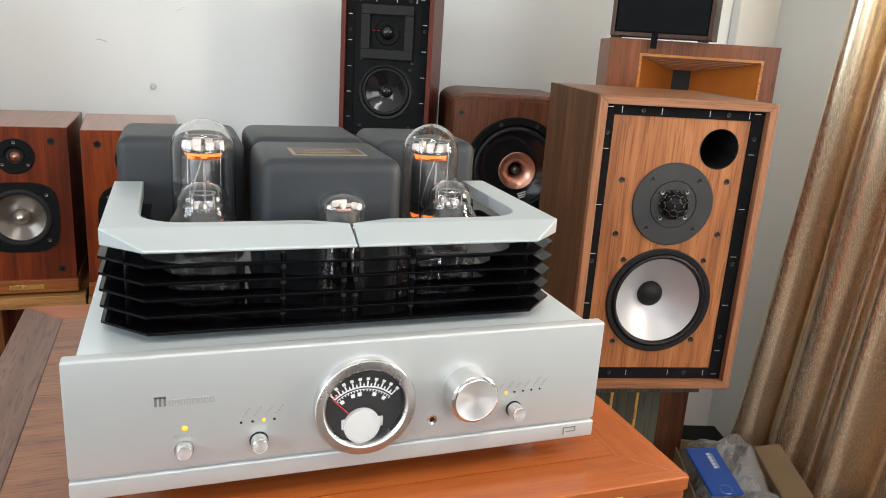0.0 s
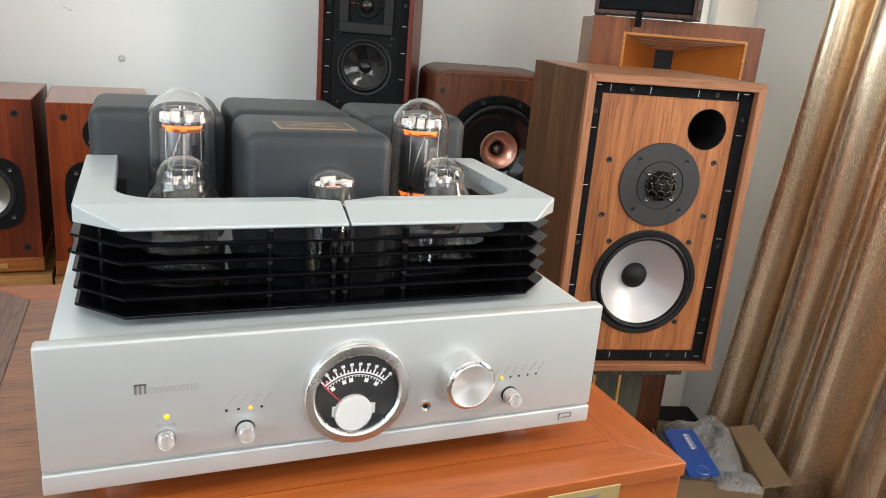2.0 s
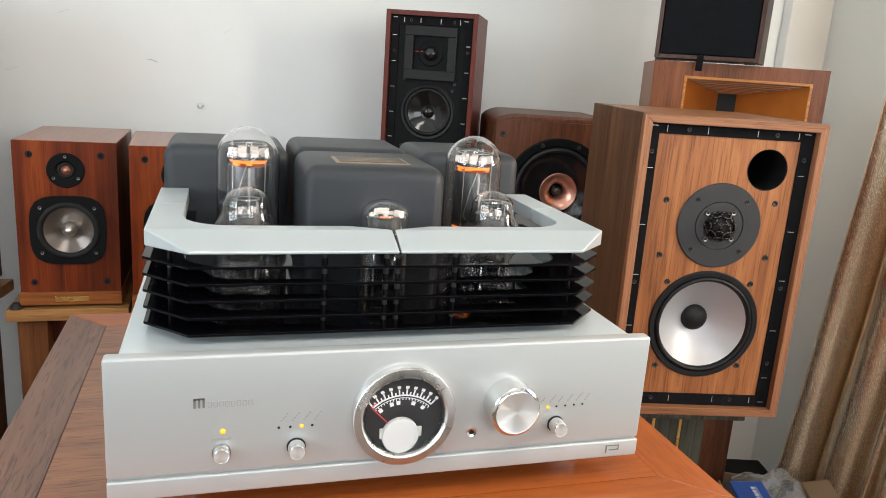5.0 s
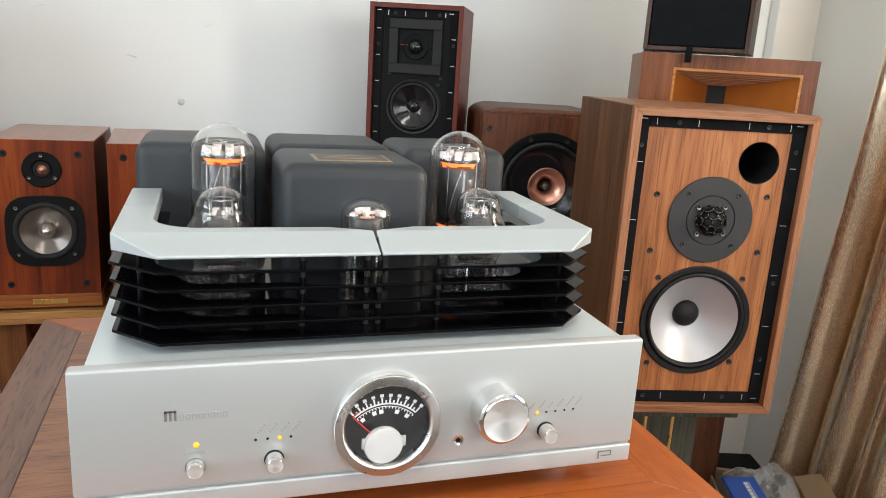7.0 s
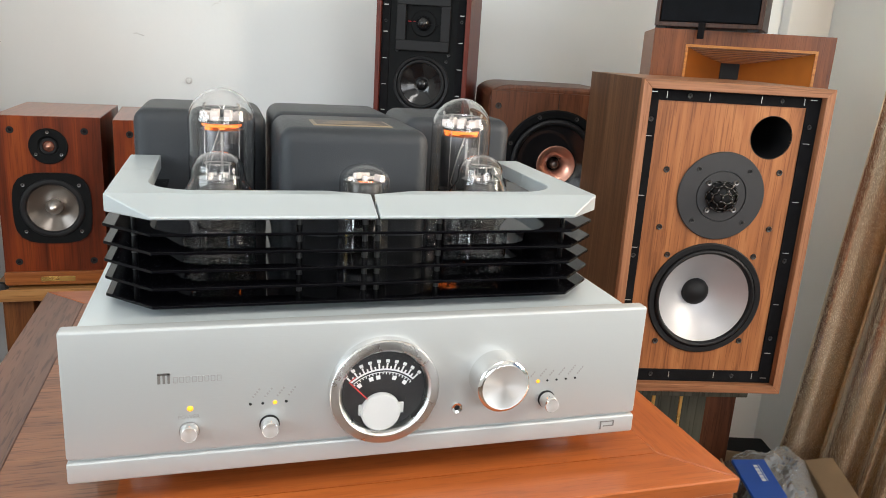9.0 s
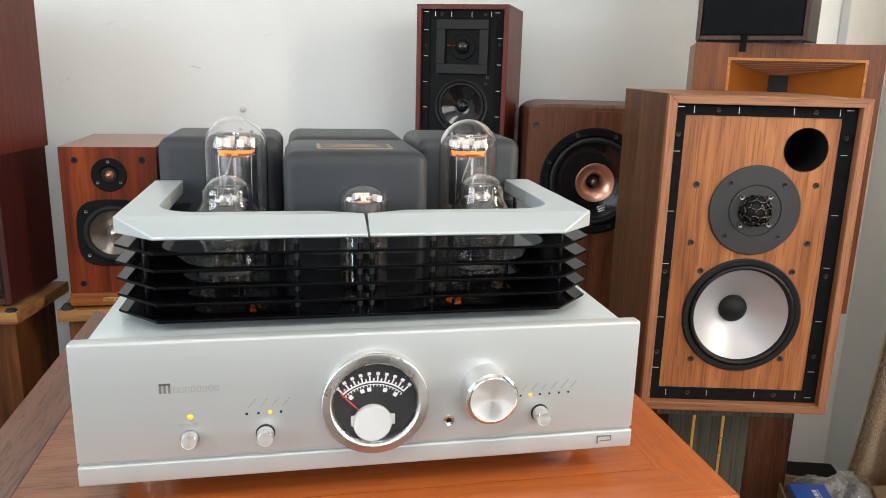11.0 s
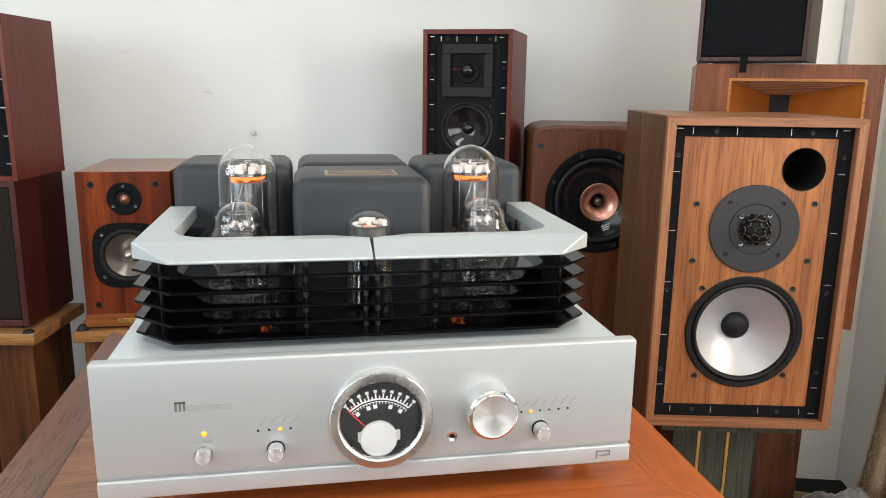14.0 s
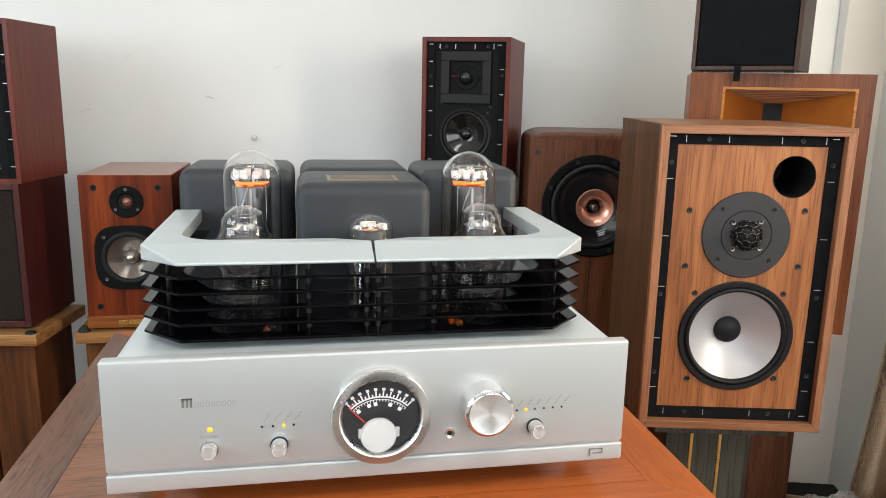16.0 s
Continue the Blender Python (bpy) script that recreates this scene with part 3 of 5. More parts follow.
# tubes
def tube_big(x, y, top):
    r, z0 = 0.0292, ATOP
    t = thing("power_tube", pose(x, y, z0), "tall clear glass power tube glowing orange at the top", "vacuum tube", "power tubes")
    h = top - z0
    prof = [(0.0175, 0.022), (0.024, 0.030), (r, 0.045), (r, h - 0.030)]
    prof += [(r * math.cos(a), h - 0.030 + 0.030 * math.sin(a)) for a in [k * math.pi / 20 for k in range(1, 10)]] + [(0.0005, h)]
    ins = [(max(0.0004, p - 0.0010), q - 0.0010 * max(0, min(1, (q - h + 0.03) / 0.03))) for p, q in prof][::-1]
    g = part("glass_bulb", lathe(prof + ins + prof[:1], 48, "z"), M_GLASS, t, "clear glass bulb")
    g.visible_shadow = False
    part("socket", lathe([(0, 0.0005), (0.028, 0.0005), (0.028, 0.010), (0.022, 0.013), (0, 0.013)], 36, "z"), M_BLACK, t, "black socket")
    part("socket_ring", lathe([(0.0285, 0.0005), (0.0315, 0.0005), (0.0315, 0.0030), (0.0300, 0.0042), (0.0285, 0.0042)], 40, "z"), M_CHROME, t, "chrome ring round the socket")
    for k in range(4):
        a = math.pi * (0.2 + 0.5 * k)
        part("socket_pin", lathe([(0.0016, 0.010), (0.0018, 0.018), (0.0010, 0.0195), (0, 0.0196)], 12, "z", (0.0245 * math.cos(a), 0.0245 * math.sin(a), 0)), M_GOLD if k % 2 else M_CHROME, t)
    part("base", lathe([(0, 0.012), (0.0215, 0.012), (0.0215, 0.032), (0.019, 0.034), (0, 0.034)], 36, "z"), M_CHROME, t, "polished metal tube base")
    part("anode", lathe([(0, 0.064), (0.0188, 0.064), (0.0192, 0.065), (0.0192, h - 0.037), (0.0188, h - 0.036), (0, h - 0.036)], 40, "z"), M_ANODE, t, "shiny grey metal anode cylinder")
    part("anode_seam", bx(-0.0012, 0.0012, -0.0202, -0.0188, 0.065, h - 0.037, 0.0003), M_WIRE, t)
    part("anode_stamp", bx(0.0050, 0.0108, -0.0186, -0.0172, 0.104, 0.114, 0.0002), M_MICA, t, "small dark stamped mark")
    for zz, rr in ((h - 0.029, 0.0195), (0.0585, 0.0205)):
        part("spacer", lathe([(0, zz - 0.0015), (rr, zz - 0.0015), (rr, zz + 0.0015), (0, zz + 0.0015)], 10, "z"), M_MICA, t, "thin dark spacer plate")
        part("glow_ring", lathe([(0, zz - 0.0048), (rr * 0.80, zz - 0.0048), (rr * 0.88, zz - 0.0040), (rr * 0.88, zz - 0.0018), (0, zz - 0.0018)], 28, "z"), M_ORANGE, t, "glowing orange filament disc")
        for k in range(7):
            a, dz = 2 * math.pi * k / 7 + 0.9 * x * 10, 0.0022 + 0.0042 * ((k * 5) % 7) / 7
            w = 0.0026 + 0.0016 * ((k * 3) % 7) / 7
            part("filament_glow", moved(bx(-w, w, -0.0016, 0.0016, zz - 0.0018 - dz, zz - 0.0019, 0.0005), Matrix.Translation((rr * 0.74 * math.cos(a), rr * 0.74 * math.sin(a), 0)) @ Matrix.Rotation(a + 1.57, 4, "Z")), M_ORANGE, t)
    for k in range(8):
        a, up = 2 * math.pi * k / 8 + 0.4, 0.0030 * ((k * 3) % 8) / 8
        q = 0.0158 if k % 2 else 0.0135
        part("insulator", moved(bx(-0.0034, 0.0034, -0.0026, 0.0026, h - 0.0276, h - 0.0215 + up, 0.0007), Matrix.Translation((q * math.cos(a), q * math.sin(a), 0)) @ Matrix.Rotation(a + 1.2 + 0.3 * (k % 3), 4, "Z")), M_CERAMIC, t)
    for k in range(4):
        a = math.pi * (0.25 + 0.5 * k)
        px, py = 0.0205 * math.cos(a), 0.0205 * math.sin(a)
        part("support_wire", wire([(px, py, 0.036), (px, py, h - 0.016)], 0.00045), M_WIRE, t)
    for k in range(4):
        a = math.pi * (0.25 + 0.5 * k)
        part("wire_bead", lathe([(0, 0.0018), (0.0014, 0.0010), (0.0014, -0.0010), (0, -0.0018)], 12, "z", (0.0205 * math.cos(a), 0.0205 * math.sin(a), h - 0.0155)), M_WIRE, t)
    part("lead_wire", wire([(0.006, -0.012, 0.040), (-0.014, -0.0195, 0.07), (-0.009, -0.0212, 0.095), (-0.002, -0.0206, h - 0.034)], 0.0006), M_WIRE, t)
    part("top_hoop", wire([(0.017 * math.cos(a), 0.017 * math.sin(a), h - 0.017) for a in [k * math.pi / 8 for k in range(17)]], 0.0005), M_WIRE, t)
    return t


def tube_small(x, y, top, r, name, label, coke):
    z0 = ATOP
    h = top - z0
    t = thing(name, pose(x, y, z0), label, "vacuum tube", "small tubes")
    if coke:
        prof = [(0.015, 0.020), (0.021, 0.028), (r * 1.36, 0.045), (r * 1.40, h - 0.037), (r * 1.30, h - 0.0325), (r * 1.13, h - 0.0275), (r * 1.01, h - 0.0225), (r * 0.99, h - 0.016)]
    else:
        prof = [(r * 0.94, 0.018), (r, 0.024), (r, h - 0.016)]
    sh = 0.016 if coke else 0.013
    prof[-1] = (prof[-1][0], h - sh)
    prof += [(prof[-1][0] * math.cos(a), h - sh + sh * math.sin(a)) for a in [k * math.pi / 16 for k in range(1, 8)]] + [(0.0005, h)]
    ins = [(max(0.0004, p - 0.0009), q - 0.0009 * max(0, min(1, (q - h + 0.016) / 0.016))) for p, q in prof][::-1]
    g = part("glass_bulb", lathe(prof + ins + prof[:1], 40, "z"), M_GLASS, t, "clear glass bulb")
    g.visible_shadow = False
    part("socket", lathe([(0, 0.0005), (0.021, 0.0005), (0.021, 0.006), (0, 0.006)], 30, "z"), M_BLACK, t)
    part("base", lathe([(0, 0.006), (r * 0.86, 0.006), (r * 0.86, 0.024), (r * 0.7, 0.026), (0, 0.026)], 30, "z"), M_CHROME if coke else M_BLACK, t, "tube base")
    part("socket_ring", lathe([(0.0215, 0.0005), (0.0245, 0.0005), (0.0245, 0.0026), (0.0230, 0.0038), (0.0215, 0.0038)], 36, "z"), M_CHROME, t, "chrome ring round the socket")
    ah = h - (0.0235 if coke else 0.0155)
    part("anode", lathe([(0, 0.034), (r * 0.66, 0.034), (r * 0.68, 0.036), (r * 0.68, ah - 0.001), (r * 0.66, ah), (0, ah)], 32, "z"), M_MICA, t, "dark cylindrical anode")
    for k in range(10):
        a = 2 * math.pi * (k + 0.3) / 10
        part("anode_rib", moved(bx(-0.0008, 0.0008, -0.0010, 0.0010, 0.035, 0.035 + (ah - 0.035) * (0.55 if k % 2 else 0.75), 0.0002), Matrix.Translation((r * 0.70 * math.cos(a), r * 0.70 * math.sin(a), 0)) @ Matrix.Rotation(a, 4, "Z")), M_CHROME if coke or k % 5 else M_GOLD, t, "polished metal rib")
    if coke:
        part("getter_flash", lathe([(r * 1.12, 0.0435), (r * 1.13, 0.0500), (r * 1.11, 0.0500), (r * 1.10, 0.0435)], 36, "z"), M_WIRE, t, "silvery band inside the bulb")
        for k in range(9):
            a, q = 2.4 * k, r * (0.25 + 0.5 * (k % 4) / 4)
            part("insulator", moved(bx(-0.0016, 0.0016, -0.0010, 0.0010, h - 0.0216, h - 0.0196 + 0.0009 * (k % 3), 0.0003), Matrix.Translation((q * math.cos(a), q * math.sin(a), 0)) @ Matrix.Rotation(a * 1.7, 4, "Z")), M_CERAMIC, t)
    for zz in (h - (0.0225 if coke else 0.0150), 0.031):
        part("mica_spacer", lathe([(0, zz), (r * 0.80, zz), (r * 0.80, zz + 0.0008), (0, zz + 0.0008)], 16, "z"), M_MICA, t)
    for k in range(4):
        a = math.pi * (0.25 + 0.5 * k)
        part("support_wire", wire([(r * 0.6 * math.cos(a), r * 0.6 * math.sin(a), 0.028), (r * 0.6 * math.cos(a), r * 0.6 * math.sin(a), h - 0.012)], 0.0005), M_WIRE, t)
    if not coke:
        for k in range(6):
            q, a = r * (0.30 + 0.34 * (k % 2)), 1.05 * k + 0.35
            w = 0.0030 + 0.0010 * (k % 3)
            part("getter_cup", moved(bx(-w, w, -0.0018, 0.0018, h - 0.0136, h - 0.0108 + 0.0012 * (k % 3), 0.0005), Matrix.Translation((q * math.cos(a), q * math.sin(a), 0)) @ Matrix.Rotation(0.4 * k, 4, "Z")), M_CERAMIC, t)
        part("heater_glow", bx(-r * 0.30, r * 0.26, -r * 0.42, -r * 0.36, h - 0.0149, h - 0.0137), M_ORANGE, t)
    else:
        part("plate_clip", bx(-r * 0.30, r * 0.30, -r * 0.42, -r * 0.40, 0.046, 0.049, 0.0002), M_WIRE, t)
        for sx in (-1, 1):
            part("lead_wire", wire([(sx * r * 0.2, -r * 0.5, 0.027), (sx * r * 0.62, -r * 0.62, 0.040), (sx * r * 0.45, -r * 0.55, 0.056), (sx * r * 0.55, -r * 0.3, h - 0.024)], 0.0007), M_CHROME, t)
        part("getter_ring", wire([(r * 0.5 * math.cos(a), r * 0.5 * math.sin(a), h - 0.010) for a in [k * math.pi / 8 for k in range(17)]], 0.0006), M_WIRE, t)
        part("anode_cap", bx(-r * 0.62, r * 0.62, -r * 0.36, r * 0.36, h - 0.034, h - 0.029, 0.001), M_BLACK, t)
    return t


tube_big(0.0246, 0.733, 0.975)
tube_big(0.2515, 0.740, 0.974)
tube_small(0.021, 0.667, 0.9285, 0.0213, "driver_tube", "shouldered clear glass driver tube behind the guard rail", True)
tube_small(0.2475, 0.663, 0.930, 0.0205, "driver_tube", "shouldered clear glass driver tube behind the guard rail", True)
tube_small(0.1365, 0.632, 0.9260, 0.0208, "input_tube", "small clear glass input tube in the middle", False)

# front panel fittings: the meter
MX, MZ = 0.1352, 0.7735
meter = part("meter", lathe([(0.0408, AY - 0.0080), (0.0402, AY - 0.0087), (0.0399, AY - 0.00875), (0.0396, AY - 0.0088), (0.0347, AY - 0.0095), (0.0344, AY - 0.0095), (0.0340, AY - 0.0092), (0.0322, AY - 0.0070), (0.0320, AY - 0.0060), (0.0318, AY - 0.002), (0.0320, AY - 0.0004)], 72, "y", (MX + 0.0010, 0, MZ + 0.0008)), M_BEZEL, amp, "turned metal meter bezel")
part("bezel_rim", lathe([(0.0413, AY + 0.001), (0.0413, AY - 0.0072), (0.0408, AY - 0.0080)], 72, "y", (MX + 0.0010, 0, MZ + 0.0008)), M_CHROME, meter, "polished outer rim")
part("dial", disc(0.0345, AY - 0.0012, 0.0008, (MX, MZ), 48), M_DIAL, meter, "black dial face")


def arc(r0, r1, a0, a1, y, cx, cz, n=28):
    bm = bmesh.new()
    rows = []
    for k in range(n + 1):
        a = radians(a0 + (a1 - a0) * k / n)
        rows.append([bm.verts.new((cx + 0.92 * rr * math.sin(a), y, cz + 0.92 * rr * math.cos(a))) for rr in (r0, r1)])
    for p, q in zip(rows, rows[1:]):
        bm.faces.new((p[0], p[1], q[1], q[0]))
    ret = bmesh.ops.extrude_face_region(bm, geom=bm.faces[:])
    bmesh.ops.translate(bm, verts=[g for g in ret["geom"] if isinstance(g, bmesh.types.BMVert)], vec=(0, 0.0003, 0))
    bmesh.ops.recalc_face_normals(bm, faces=bm.faces[:])
    return bm


DY, DCZ = AY - 0.0017, MZ - 0.0175
part("scale_arc", arc(0.0364, 0.0377, -43, 43, DY, MX, DCZ), M_INK, meter)
part("scale_arc", arc(0.0345, 0.0350, -42, 42, DY, MX, DCZ), M_INK, meter)
for k in range(19):
    a = -42.5 + 85 * k / 18
    big = k % 2 == 0
    part("scale_tick", arc(0.0375, 0.0424 if big else 0.0400, a - 0.95, a + 0.95, DY, MX, DCZ, 1), M_INK, meter)
    if big:
        part("scale_figure", arc(0.0430, 0.0456, a - 1.9, a + 1.9, DY, MX, DCZ, 2), M_INK, meter)
    part("lower_tick", arc(0.0328, 0.0345, a - 0.6, a + 0.6, DY, MX, DCZ, 1), M_INK, meter)
for a in (-38, -18, -7, 18, 36):
    part("scale_figure", arc(0.0288, 0.0322, a - 3.2, a + 3.2, DY, MX, DCZ, 2), M_INK, meter)
part("red_zone", arc(0.0382, 0.0390, -43, -35, DY - 0.0002, MX, DCZ, 4), M_RED, meter)
na = radians(-44)
part("needle", moved(bx(-0.0004, 0.0004, -0.0003, 0.0003, 0.010, 0.0360), Matrix.Translation((MX, DY - 0.0012, DCZ)) @ Matrix.Rotation(na, 4, "Y")), M_RED, meter, "thin red needle")
part("hub_cover", lathe([(0, AY - 0.0058), (0.0140, AY - 0.0056), (0.0148, AY - 0.0046), (0.0148, AY - 0.001), (0, AY - 0.001)], 44, "y", (MX - 0.0010, 0, MZ - 0.0166)), M_HUB, meter, "white round needle cover")
part("movement_block", bx(MX - 0.0175, MX + 0.0165, AY - 0.003, AY - 0.0012, MZ - 0.0190, MZ - 0.0105, 0.0005), M_HUB, meter)
pane = part("pane", disc(0.0318, AY - 0.0066, 0.0008, (MX, MZ), 48), M_PANE, meter, "clear glass pane")
pane.visible_shadow = False


def knob(name, x, z, r, out, label, collar=None):
    k = part(name, lathe([(r * 0.86, AY - out), (r * 0.93, AY - out + 0.0006), (r, AY - out + 0.0022), (r * 1.03, AY - 0.002), (r * 1.03, AY + 0.0005)], 56, "y", (x, 0, z)), M_CHROME, amp, label)
    part("knob_face", lathe([(0, AY - out + 0.0002), (r * 0.84, AY - out + 0.0002), (r * 0.86, AY - out)], 56, "y", (0, 0, 0)), M_KNOBFACE, k, "radially brushed face").location = (x, 0, z)
    if collar:
        part("collar", lathe([(r * 1.03, AY - 0.0015), (r * 1.12, AY - 0.0012), (r * 1.12, AY + 0.0005)], 40, "y", (x, 0, z)), collar, k)
    return k


knob("volume_knob", 0.2243, 0.7782, 0.0207, 0.022, "turned aluminium volume knob")
knob("power_button", -0.001, 0.7520, 0.0062, 0.007, "small round push button", M_STEEL)
knob("selector_knob", 0.0537, 0.7525, 0.0064, 0.011, "small round selector knob", M_BLACK)
knob("input_knob", 0.2695, 0.7550, 0.0064, 0.013, "small round input knob", M_BLACK)
jack = part("headphone_jack", lathe([(0.0022, AY + 0.004), (0.0022, AY - 0.0008), (0.0042, AY - 0.0014), (0.0046, AY - 0.0004), (0.0046, AY + 0.001)], 30, "y", (0.1947, 0, 0.7535)), M_CHROME, amp, "chrome ring socket")
part("hole", disc(0.0026, AY - 0.0002, 0.0006, (0.1947, 0.7535)), M_BLACK, jack)
part("power_led", lathe([(0, AY - 0.0012), (0.0014, AY - 0.0009), (0.0021, AY - 0.0002), (0.0021, AY + 0.001)], 18, "y", (0.0, 0, 0.7690)), M_LED, amp, "lit amber indicator")
for i, x in enumerate((0.0405, 0.0490, 0.0575, 0.0655)):
    lit = i == 2
    part("indicator", lathe([(0, AY - 0.0010), (0.0015 if lit else 0.0010, AY - 0.0004), (0.0015 if lit else 0.0010, AY + 0.001)], 14, "y", (x, 0, 0.7690 + 0.0001 * i)), M_LED if lit else M_BLACK, amp)
    for q, w in enumerate((0.0011, 0.0016, 0.0012, 0.0014)):
        part("lettering", moved(bx(-0.0044 + 0.0023 * q, -0.0044 + 0.0023 * q + w, -0.0002, 0.0002, -0.0007, 0.0007), pose(x + 0.0042, AY, 0.7775, 0, -52, 0)), M_FAINTINK, amp)
for i in range(6):
    x, lit = 0.2530 + 0.0080 * i, i == 1
    part("indicator", lathe([(0, AY - 0.0010), (0.0015 if lit else 0.0009, AY - 0.0004), (0.0015 if lit else 0.0009, AY + 0.001)], 14, "y", (x, 0, 0.7705 + 0.0002 * i)), M_LED if lit else M_BLACK, amp)
    for q in range(5 if i == 4 else 3 + i % 2):
        part("lettering", moved(bx(-0.0044 + 0.0021 * q, -0.0031 + 0.0021 * q, -0.0002, 0.0002, -0.0006, 0.0006), pose(x + 0.0042, AY, 0.7785, 0, -52, 0)), M_FAINTINK, amp)


def lettering(text, size, m, material, parent, name="lettering"):
    cu = bpy.data.curves.new("tmp_text", "FONT")
    cu.body, cu.size, cu.align_x, cu.align_y, cu.extrude = text, size, "CENTER", "CENTER", 0.00015
    ob = bpy.data.objects.new("tmp_text", cu)
    me = bpy.data.meshes.new_from_object(ob)
    bpy.data.objects.remove(ob)
    bm = bmesh.new()
    bm.from_mesh(me)
    bpy.data.meshes.remove(me)
    bm.transform(m)
    return part(name, bm, material, parent)


lettering("POWER", 0.0042, pose(-0.001, AY - 0.0002, 0.7627, 90, 0, 0), M_FAINTINK, amp)
# maker's mark as plain bars
for x0, x1, z0, z1, mm in ((-0.0205, -0.0187, 0.7888, 0.7962, M_GREYINK), (-0.0172, -0.0156, 0.7888, 0.7962, M_GREYINK), (-0.0141, -0.0125, 0.7888, 0.7962, M_GREYINK), (-0.0205, -0.0125, 0.7950, 0.7966, M_GREYINK)):
    part("mark_bar", bx(x0, x1, AY - 0.0003, AY + 0.0005, z0, z1), mm, amp)
for k in range(8):
    x = -0.0105 + 0.0041 * k
    part("mark_bar", bx(x, x + 0.0030, AY - 0.0003, AY + 0.0005, 0.7889, 0.7894), M_FAINTINK, amp)
    part("mark_bar", bx(x, x + 0.0030, AY - 0.0003, AY + 0.0005, 0.7929, 0.7934), M_FAINTINK, amp)
    part("mark_bar", bx(x, x + 0.0005, AY - 0.0003, AY + 0.0005, 0.7894, 0.7929), M_FAINTINK, amp)
    part("mark_bar", bx(x + 0.0025, x + 0.0030, AY - 0.0003, AY + 0.0005, 0.7894, 0.7929), M_FAINTINK, amp)
for x0, x1, z0, z1 in ((0.3205, 0.3330, 0.7298, 0.7306), (0.3205, 0.3215, 0.7235, 0.7306), (0.3322, 0.3330, 0.7262, 0.7306), (0.3235, 0.3330, 0.7258, 0.7266)):
    part("mark_bar", bx(x0, x1, AY - 0.0012, AY, z0, z1), M_GREYINK, amp)


# ---- speakers ----
def ring_frame(x0, x1, z0, z1, t, y0, y1):
    """Four mitred rails round an opening, one mesh each: left, right, bottom, top."""
    out = []
    for pts in (((x0, z0), (x0 + t, z0 + t), (x0 + t, z1 - t), (x0, z1)), ((x1, z0), (x1, z1), (x1 - t, z1 - t), (x1 - t, z0 + t)),
                ((x0, z0), (x1, z0), (x1 - t, z0 + t), (x0 + t, z0 + t)), ((x0, z1), (x0 + t, z1 - t), (x1 - t, z1 - t), (x1, z1))):
        bm = prism([(x, z) for x, z in pts], y0, y1, 0.0007)
        bm.transform(Matrix(((1, 0, 0, 0), (0, 0, 1, 0), (0, 1, 0, 0), (0, 0, 0, 1))))
        bmesh.ops.recalc_face_normals(bm, faces=bm.faces[:])
        out.append(bm)
    return out


def cone(parent, x, z, y, r, depth, rc, material, cap_material, cap="dome", name="cone"):
    c = part(name, lathe([(r, y), (r * 0.72 + rc * 0.28, y + depth * 0.40), (r * 0.38 + rc * 0.62, y + depth * 0.76), (rc, y + depth), (rc * 0.8, y + depth * 1.02)], 64, "y", (x, 0, z)), material, parent)
    if cap == "dome":
        part("dust_cap", lathe([(0, y + depth - rc * 0.62)] + [(rc * 1.05 * math.sin(a), y + depth - rc * 0.62 * math.cos(a)) for a in [k * math.pi / 14 for k in range(1, 8)]], 36, "y", (x, 0, z)), cap_material, c)
    else:
        part("phase_plug", lathe([(0, y + depth - rc * 1.9), (rc * 0.35, y + depth - rc * 1.5), (rc * 0.85, y + depth - rc * 0.6), (rc * 0.95, y + depth + 0.002)], 32, "y", (x, 0, z)), cap_material, c)
    return c


def surround(parent, x, z, y, r0, r1, material, h=0.006):
    m = (r0 + r1) / 2
    return part("surround", lathe([(r0, y + 0.001), (r0 + (m - r0) * 0.4, y - h * 0.75), (m, y - h), (r1 - (r1 - m) * 0.4, y - h * 0.75), (r1, y), (r1, y + 0.002)], 64, "y", (x, 0, z)), material, parent, "black rubber surround")


def holed(outline, y0, y1, circles, n=64):
    """A board with round openings through it."""
    bm = bmesh.new()
    loops = [[bm.verts.new((x, y0, z)) for x, z in outline]]
    for cx_, cz_, r in circles:
        loops.append([bm.verts.new((cx_ + r * math.cos(2 * math.pi * k / n), y0, cz_ + r * math.sin(2 * math.pi * k / n))) for k in range(n)])
    edges = [bm.edges.new((lp[k], lp[(k + 1) % len(lp)])) for lp in loops for k in range(len(lp))]
    bmesh.ops.triangle_fill(bm, use_beauty=True, edges=edges, normal=(0, -1, 0))
    ret = bmesh.ops.extrude_face_region(bm, geom=bm.faces[:])
    bmesh.ops.translate(bm, verts=[g for g in ret["geom"] if isinstance(g, bmesh.types.BMVert)], vec=(0, y1 - y0, 0))
    bmesh.ops.recalc_face_normals(bm, faces=bm.faces[:])
    return bm


def rect(x0, x1, z0, z1):
    return ((x0, z0), (x1, z0), (x1, z1), (x0, z1))


# large walnut monitor
ws = thing("monitor_speaker", pose(0.7183, 0.938, 0.531, 0, 0, -12), "large walnut monitor speaker with silver woofer on stand", "speaker")
W, H, D, R = 0.275, 0.465, 0.275, 0.015
FX0, FX1, FZ0 = -0.1375, 0.1412, -0.003
part("side_panel", bx(FX0, FX0 + 0.012, 0.013, D, FZ0, H), M_WALNUT_SHADED, ws)
part("side_panel", bx(FX1 - 0.012, FX1, 0.013, D, FZ0, H), M_WALNUT_SHADED, ws)
part("bottom_panel", bx(FX0 + 0.012, FX1 - 0.012, 0.013, D, FZ0, FZ0 + 0.012), M_WALNUT_X, ws)
part("top_panel", bx(FX0 + 0.012, FX1 - 0.012, 0.013, D, H - 0.012, H), M_WALNUT_X, ws)
